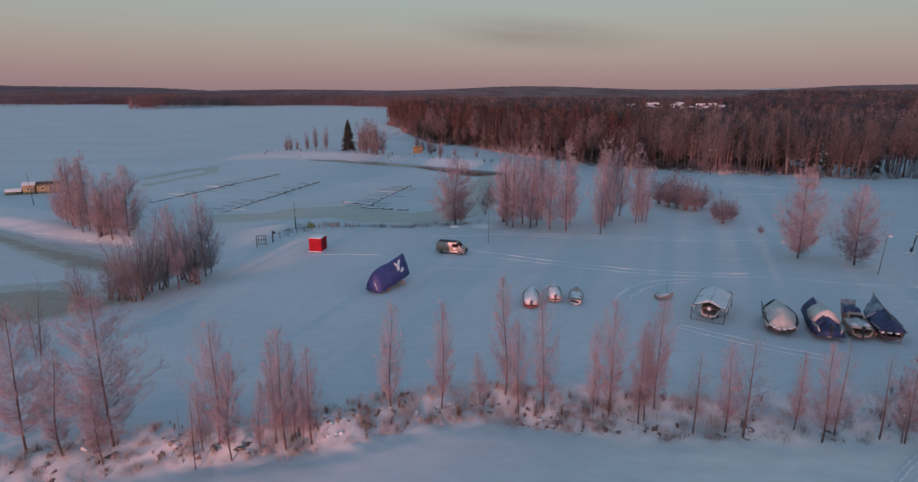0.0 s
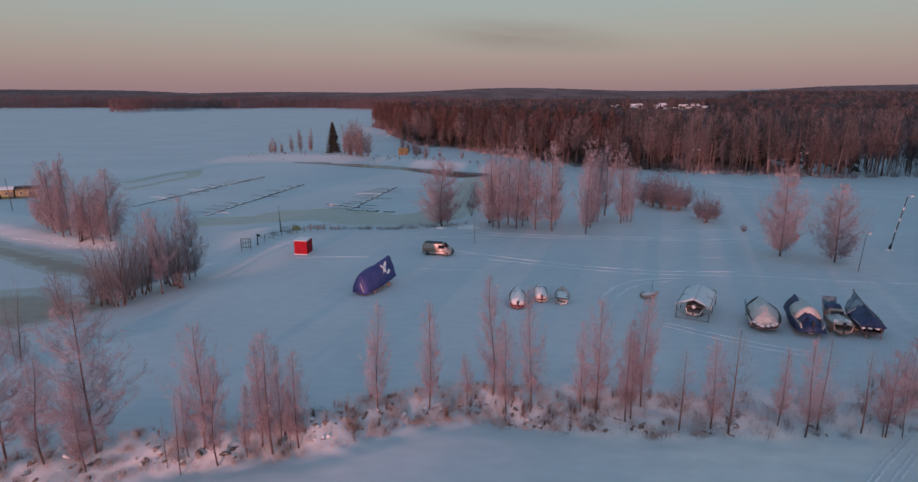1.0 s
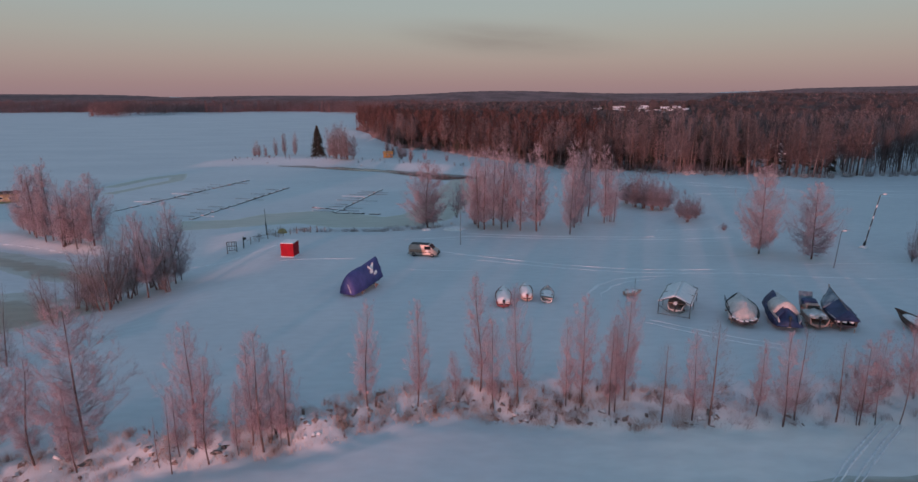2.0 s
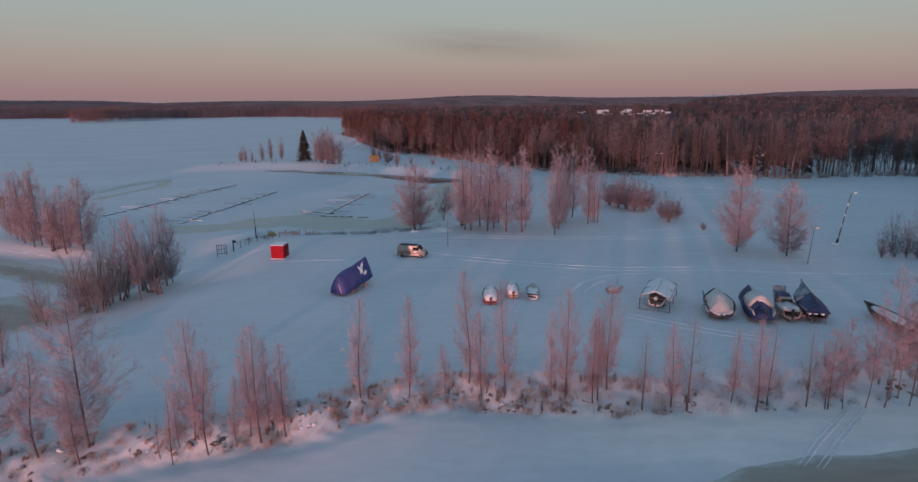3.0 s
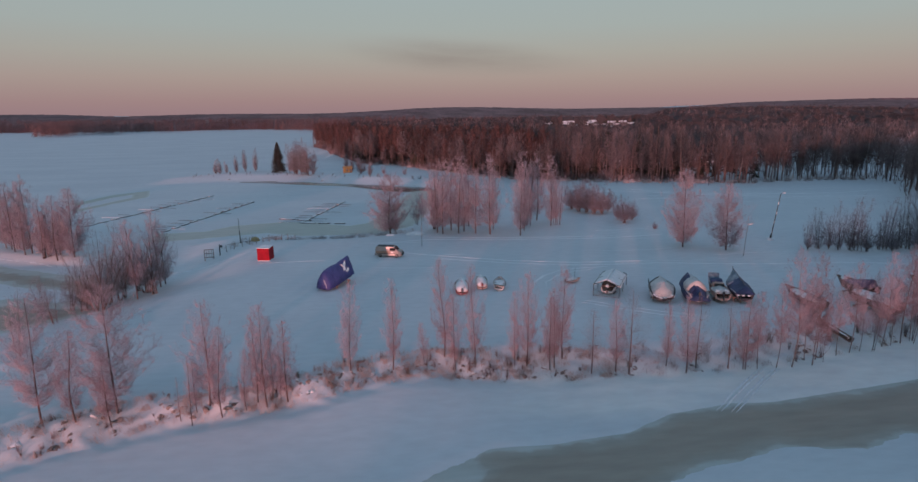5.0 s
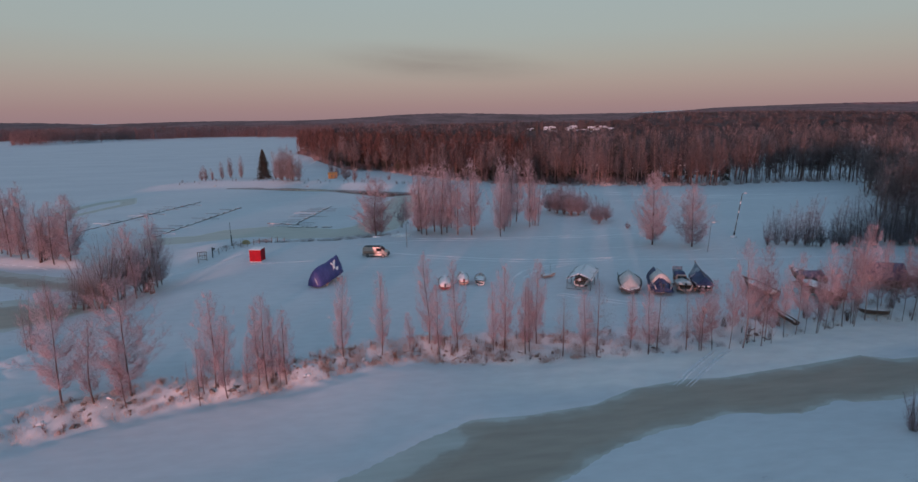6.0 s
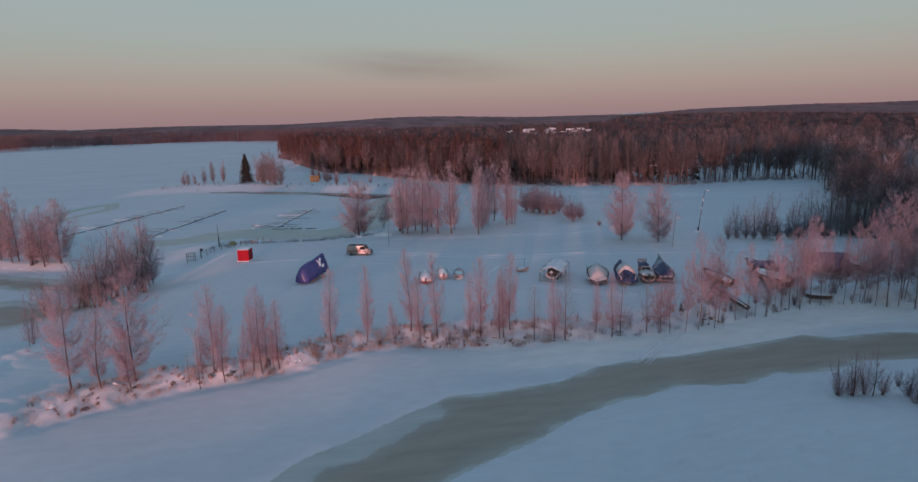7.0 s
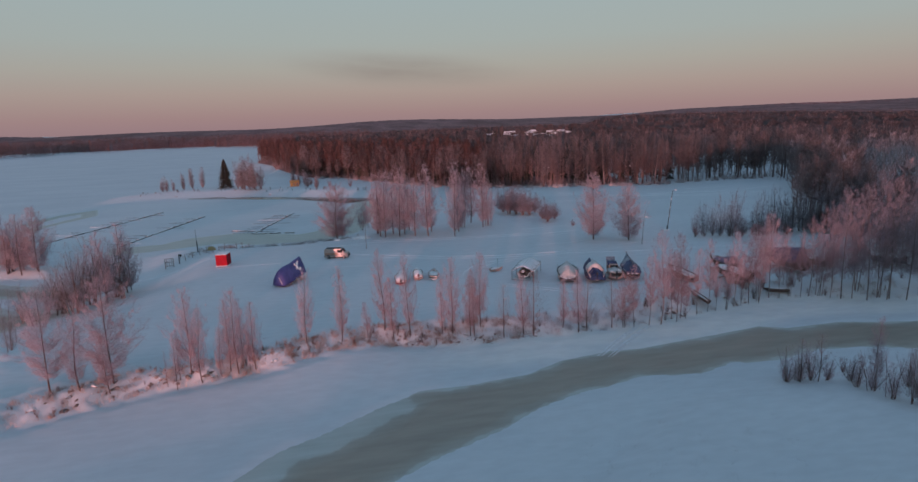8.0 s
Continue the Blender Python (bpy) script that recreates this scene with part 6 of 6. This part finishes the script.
def pier(x0, y0, x1, y1, fingers, label, wide=1.5):
    """A floating pier with slim booms to one side, under snow."""
    root = empty("floating_pier", label, "pier", "harbour piers")
    a, b = Vector((x0, y0, ICE)), Vector((x1, y1, ICE))
    L = (b - a).length
    n = int(L / 4)
    for k in range(n):
        part("pontoon", fresh((box, (wide, L / n - random.uniform(0.3, 1.6), 0.26), (0, (k + 0.5) * L / n, 0.02 + 0.03 * (k % 4)), (0, 0, random.uniform(-1.5, 1.5)), 0.04)), DARK_WOOD, root)
        part("snow_layer", fresh((box, (wide * 0.8, L / n - random.uniform(0.6, 2.4), 0.12), (0.1, (k + 0.5) * L / n, 0.19 + 0.03 * (k % 4)), (0, 0, random.uniform(-2, 2)), 0.05)), SNOW_CAP, root)
    for y, side, reach in fingers:
        if random.random() < 0.3:
            continue
        reach *= random.uniform(0.6, 1.0)
        part("boom", fresh((rod, (side * wide / 2, y, 0.22), (side * (wide / 2 + reach), y + 0.15, 0.2), 0.05, 0.04, 6)), DARK_WOOD if random.random() < 0.75 else SNOW_TRACK, root)
        part("float", fresh((box, (0.22, 0.2, 0.16), (side * (wide / 2 + reach), y + 0.15, 0.08), (0, 0, 0), 0.08)), SNOW_CAP, root)
    root.matrix_basis = Matrix.Translation(a) @ pose(0, 0, 0, 0, 0, -math.degrees(math.atan2(b.x - a.x, b.y - a.y)))
    return root


pier(-78.5, 146.0, -62.0, 201.6, [(k * 4.6 + 3, -1, 5.5) for k in range(11)] + [(k * 5.0 + 4, 1, 5.0) for k in range(10)], "long floating pier with booms frozen in the snowy harbour ice", 0.7)
pier(-55.8, 134.0, -44.5, 183.4, [(k * 4.2 + 3, -1, 5.5) for k in range(11)] + [(k * 4.6 + 4, 1, 4.5) for k in range(9)], "dark floating pier with booms locked in harbour ice", 0.9)
pier(-23.8, 140.5, -15.0, 178.5, [(k * 3.2 + 1.5, -1, 6.5) for k in range(11)] + [(k * 3.6 + 3, 1, 5.5) for k in range(9)], "floating pier with many close booms in the snow", 0.8)
pier(-30.5, 148.8, -21.0, 144.2, [], "short dark pontoon frozen in beside the pier", 0.9)
pier(-23.5, 141.2, -11.5, 138.5, [], "short dark landing at the shore end of the pier", 0.9)


def heap(name, label, category, x, y, size, mat, seed, kind=""):
    """A soft uneven mound."""
    bm = bmesh.new()
    bmesh.ops.create_icosphere(bm, subdivisions=3, radius=1.0)
    for v in bm.verts:
        v.co *= 1 + 0.22 * noise.noise(v.co * 2.1 + Vector((seed, 0, 0)))
        v.co = Vector((v.co.x * size[0], v.co.y * size[1], max(-0.3, v.co.z) * size[2]))
    ob = part(name, bm, mat)
    ob.data.polygons.foreach_set("use_smooth", [True] * len(ob.data.polygons))
    ob.location = (x, y, gz(x, y))
    return tagged(ob, label, category, kind=kind)


heap("snow_mound", "long low mound of clean white snow on the field", "snow mound", 5.0, 112.0, (2.4, 1.0, 0.75), SNOW_TRACK, 3)
heap("snow_mound", "small snow mound beside the field track", "snow mound", -0.5, 112.5, (1.0, 0.6, 0.35), SNOW_TRACK, 9)
heap("covered_heap", "small heap under a yellow cover near the harbour", "heap", -28.6, 111.0, (0.9, 0.8, 0.8), YELLOW, 5)


# ---- village ----
def house(x, y, turn, W, D, H, storeys=1):
    root = empty("house", "distant pale house with a snow-covered roof among trees", "house", "village houses")
    part("wall", fresh((box, (W, D, H), (0, 0, H / 2))), HOUSE_WALL, root)
    roof = bmesh.new()
    for s in (-1, 1):
        box(roof, (W + 1, D / 2 + 1.0, 0.35), (0, s * D / 4, H + D * 0.13), (-s * 28, 0, 0))
    part("roof", roof, SNOW_CAP, root, "snowy roof")
    part("chimney", fresh((box, (0.9, 0.9, 2.0), (W * 0.2, 0, H + D * 0.27))), DARK_ROOF, root)
    for k in range(3):
        part("window", fresh((box, (1.2, 0.1, 1.3), ((k - 1) * W * 0.3, -D / 2 - 0.05, H * 0.6))), GLASS_DARK, root)
    root.matrix_basis = pose(x, y, gz(x, y) - 0.3, 0, 0, turn)
    return root



# ---- tracks on the snow ----
track([(-4.6, 104.0), (7.6, 106.5), (19.5, 104.2), (34.4, 102.7), (44.8, 101.7), (56, 101)], 0.55)
track([(7, 108.6), (22, 105.6), (40, 104.0)], 0.4)
track([(6.7, 90.2), (20.0, 84.6), (30.7, 81.5), (45.4, 80.4), (57.9, 76.5), (64.1, 75.3), (80, 73), (98, 68)], 0.5)
track([(-2, 97.5), (8, 92.0), (20, 86.4), (31, 83.2), (46, 82.3)], 0.3, 0.05)
track([(20.4, 67.9), (21.5, 72.0), (23.7, 75.5), (27, 78.3), (31, 79.4), (36, 79.6)], 0.45)
track([(22.3, 68.5), (23.4, 72.0), (25.6, 75.0), (28.5, 77.2), (33, 78.3)], 0.3)
track([(25.6, 61.5), (29.5, 58.6), (33.0, 56.0), (38, 53)], 0.25)
track([(26.4, 62.4), (30.4, 59.4), (34.5, 56.4), (40, 53.6)], 0.22)
track([(-40.5, 93.6), (-34.7, 96.5), (-27.6, 101.1), (-23, 101.5)], 0.55)
track([(-24, 90.8), (-18.0, 91.6), (-12, 91.2)], 0.35)
track([(74.5, 166.5), (88, 156), (101.1, 149.6), (118, 147), (133.4, 146.9), (149.5, 151)], 0.9)
track([(78, 160), (95, 148), (120, 141), (140, 139)], 0.7)
track([(60, 168), (80, 157), (100, 145), (120, 136)], 0.6)
for x, y in ((29.7, 34.0), (30.05, 33.8), (30.95, 33.6), (31.3, 33.4)):
    track([(x, y), (x + 3.2, y + 2.7), (x + 6.4, y + 5.2), (x + 9.4, y + 7.4)], 0.2, 0.09, "packed ridge of a sledge track coming off the river ice", True)
for k in range(14):
    x, y, n = random.uniform(-6, 62), random.uniform(80, 110), random.uniform(5, 18)
    track([(x, y), (x + n * 0.3, y - n * 0.02 - 0.3), (x + n * 0.6, y - n * 0.10 + 0.2), (x + n, y - n * 0.12)], random.uniform(0.15, 0.3), 0.02, "faint wind-swept streak on the snowfield")
for k in range(12):
    x, y, n = random.uniform(62, 120), random.uniform(135, 165), random.uniform(8, 24)
    track([(x, y), (x + n * 0.5, y - n * 0.03), (x + n, y + n * 0.03)], random.uniform(0.3, 0.6), 0.03, "faint wind-swept streak on the snowfield")
track([(-85, 112.5), (-75, 108.5), (-66, 104.5), (-64, 102.5)], 0.6)


# ---- shore rocks with snow, shrubs and dry grass ----
def rock_mesh(seed):
    bm = bmesh.new()
    bmesh.ops.create_icosphere(bm, subdivisions=2, radius=0.5)
    for v in bm.verts:
        v.co += v.normal * 0.55 * noise.noise(v.co * 1.9 + Vector((seed * 3.1, seed, 0)))
        v.co += Vector(noise.noise_vector(v.co * 5.0 + Vector((seed, 0, 0)))) * 0.07
        v.co = Vector((v.co.x * 1.25, v.co.y, v.co.z * 0.7))
    me = bpy.data.meshes.new("stone")
    bm.to_mesh(me)
    me.materials.append(ROCK)
    cap = bm.copy()
    bm.free()
    bmesh.ops.delete(cap, geom=[f for f in cap.faces if f.normal.z < 0.55], context="FACES")
    for v in cap.verts:
        v.co = v.co * 1.03 + Vector((0, 0, 0.09 if not v.is_boundary else 0.0))
    cme = bpy.data.meshes.new("snow_cap")
    cap.to_mesh(cme)
    cap.free()
    cme.materials.append(SNOW_CAP)
    cme.polygons.foreach_set("use_smooth", [True] * len(cme.polygons))
    return me, cme


ROCKS = [rock_mesh(k) for k in range(6)]


bank_rng = np.random.default_rng(77)
BANK = np.stack([bank_rng.uniform(-36, 95, 30000), bank_rng.uniform(28, 53, 30000)], axis=1)
BANK_IN = inside_by(MAINLAND, BANK[:, 0], BANK[:, 1])
BANK, BANK_IN = BANK[(BANK_IN > 0.1) & (BANK_IN < 7)], BANK_IN[(BANK_IN > 0.1) & (BANK_IN < 7)]


def shore_point(r, lo, hi, a=0.4, b=4.6):
    """A place on the river bank: x within bounds, some way in from the ice."""
    while True:
        k = r.integers(len(BANK))
        if lo < BANK[k, 0] < hi and a < BANK_IN[k] < b:
            return float(BANK[k, 0]), float(BANK[k, 1])


r = np.random.default_rng(21)
CLUMPS = [(-29, 35), (-26, 37.2), (-21, 38), (-18.5, 38), (-16, 38.6), (-9, 40.5), (-7, 42), (-4, 44), (-1, 43.5), (3, 44.5), (6.5, 43.8), (9, 43.5), (13, 43), (18, 42.5), (24, 41.8), (31, 41.8), (46, 43.6), (58, 46.5)]
for k in range(230):
    cx, cy = CLUMPS[k % len(CLUMPS)]
    x, y = cx + r.normal(0, 1.1), cy + r.normal(0, 0.8)
    if float(inside_by(MAINLAND, x, y)) < 0.3:
        continue
    s = r.uniform(0.2, 0.5) * (1.7 if r.random() < 0.12 else 1.0)
    me, cme = ROCKS[k % 6]
    root = empty("shore_rock", "dark boulder with a cap of snow on the bank", "rock", "shore rocks")
    part("stone", me, None, root)
    if r.random() < 0.55:
        part("snow_cap", cme, None, root)
    root.matrix_basis = pose(x, y, gz(x, y) - 0.2 * s, r.uniform(-12, 12), r.uniform(-12, 12), r.uniform(0, 360)) @ Matrix.Diagonal((s * 1.2, s, s, 1))

random.seed(4)
for k in range(76):
    x, y = shore_point(r, -12, 40 if k % 4 == 0 else 22, 0.5, 4.8)
    plant("shrub", x, y, float(r.uniform(0.6, 1.7)), float(r.uniform(0.8, 1.4)), "bank shrubs")
for k in range(48):
    x, y = shore_point(r, -34, -8, 0.3, 4.6)
    plant("shrub", x, y, float(r.uniform(0.5, 1.2)), float(r.uniform(0.9, 1.5)), "bank shrubs")
for k in range(48):
    x, y = shore_point(r, 38, 92, 0.4, 6.5)
    plant("shrub", x, y, float(r.uniform(0.8, 2.6)), float(r.uniform(0.8, 1.3)), "bank shrubs")


def grass(name, label, count, place, tall, seed, wide=0.012, mat=None):
    """Dry stalks in clumps, one mesh."""
    r = np.random.default_rng(seed)
    p0, p1 = [], []
    spots = np.array([place(r) for c in range(count)])
    for (x, y), z in zip(spots, height(spots[:, 0], spots[:, 1])):
        lean = r.normal(0, 0.2, 2)
        for k in range(26):
            a = np.array([x + r.normal(0, 0.28), y + r.normal(0, 0.28), z - 0.08])
            h = tall * r.uniform(0.4, 1.1)
            p0.append(a)
            p1.append(a + np.array([(lean[0] + r.normal(0, 0.3)) * h, (lean[1] + r.normal(0, 0.3)) * h, h]))
    n = len(p0)
    return tagged(new(name, quads_of(name, *tubes(p0, p1, np.full(n, wide), np.full(n, wide * 0.3), 3), mat or REED)), label, "grass", kind="stuff")


grass("dry_grass", "frosted dry grass tufts along the river bank", 620, lambda r: shore_point(r, -14, 23, 0.2, 5.0), 0.55, 31, 0.010)
grass("dry_grass", "sparse dry grass on the shaded bank", 200, lambda r: shore_point(r, 23, 42, 0.3, 4.8), 0.5, 36, 0.010, FROST_BRUSH)
grass("dry_grass", "thin dry grass on the pink-lit bank", 240, lambda r: shore_point(r, -34, -12, 0.3, 4.4), 0.5, 35, 0.010)
grass("dry_grass", "dry grass along the wooded shore", 90, lambda r: shore_point(r, 42, 92, 0.2, 5.5), 0.7, 32)


grass("dry_grass", "few dry stalks showing through the south shore snow", 46, lambda r: (r.uniform(18, 40), r.uniform(4, 17)), 0.22, 38, 0.007, FROST_BRUSH)


def harbour_edge(r):
    k = r.random()
    x = -33 + 36 * k
    return x + r.normal(0, 1.5), float(np.interp(x, [-33, -27, -20, -10, 3], [106, 115, 117.5, 119.5, 122])) + r.normal(0, 2.0)


grass("reeds", "dry reeds along the harbour edge", 130, harbour_edge, 0.85, 33, 0.013, FROST_BRUSH)
grass("reeds", "reed stalks along the woods' snowy edge", 240, lambda r: (lambda x: (x, float(edge_y(x)) - r.uniform(1, 6)))(r.uniform(-10, 165)), 1.3, 34, 0.04, FROST_BRUSH)
random.seed(9)
for k in range(46):
    t = r.random() ** 0.8
    x, y = -98 + 112 * t, float(np.interp(-98 + 112 * t, [-98, -71, -55, -35, -20, 3, 14], [247.5, 252.5, 249.5, 245, 236, 223, 216]))
    plant("shrub", x, y + float(r.uniform(0, 7)), float(r.uniform(0.8, 2.2)), float(r.uniform(0.9, 1.7)), "spit shrubs")
for k in range(34):
    t = r.random()
    x, y = -96 + 108 * t, float(np.interp(-96 + 108 * t, [-98, -71, -55, -35, -20, 3, 14], [245.5, 250.5, 247.5, 242.5, 233.5, 220.5, 214])) + float(r.uniform(-0.8, 1.5))
    s = float(r.uniform(0.6, 1.6))
    root = empty("shore_rock", "snow-covered boulder on the far spit's shore", "rock", "spit rocks")
    part("stone", ROCKS[k % 6][0], None, root)
    part("snow_cap", ROCKS[k % 6][1], None, root)
    root.matrix_basis = pose(x, y, gz(x, y) - 0.15 * s, 0, 0, float(r.uniform(0, 360))) @ Matrix.Diagonal((s * 1.3, s, s * 0.8, 1))
for row in [("pinkbush", -12.0, 258.0, 5.5, 1.4), ("pinkbush", -9.0, 252.0, 4.5, 1.5), ("far_multi", -15.0, 266.0, 8.0, 1.2), ("pinkbush", -3.0, 246.0, 4.0, 1.5), ("pinkbush", 6.0, 240.0, 4.0, 1.5)]:
    plant(*row, group="island trees")
for x, y, turn, W, D in ((205, 668, 10, 9, 7), (216, 705, -8, 8, 7), (236, 678, 25, 11, 8), (252, 712, 5, 9, 7), (266, 684, -15, 10, 7), (292, 715, 12, 11, 8), (284, 668, 0, 8, 7),
                       (188, 692, 18, 7, 6), (200, 722, -12, 7, 6), (306, 692, -6, 8, 6), (196, 650, 30, 7, 6), (224, 655, -20, 6, 5), (244, 648, 8, 7, 6),
                       (262, 658, 14, 6, 5), (276, 648, -18, 7, 5), (300, 660, 22, 7, 6), (318, 676, 0, 7, 6), (230, 728, 15, 7, 6)):
    house(x, y, turn, W * 0.85, D * 0.85, 3.6)
for k in range(110):
    y = float(r.uniform(45, 180))
    x = float(np.interp(y, [40, 60, 95, 120, 160, 186], [118, 110, 114, 138, 168, 175])) + float(r.uniform(-5, 14))
    plant("edge", x, y, float(r.uniform(11, 17)), float(r.uniform(1.0, 1.5)), "trees at the edge of the woods")
for k in range(150):
    x = float(r.uniform(-38, 168))
    plant("edge", x, float(edge_y(x)) + float(r.uniform(-3, 10)), float(r.uniform(8, 18.5)), float(r.uniform(0.9, 1.4)), "trees at the edge of the woods")
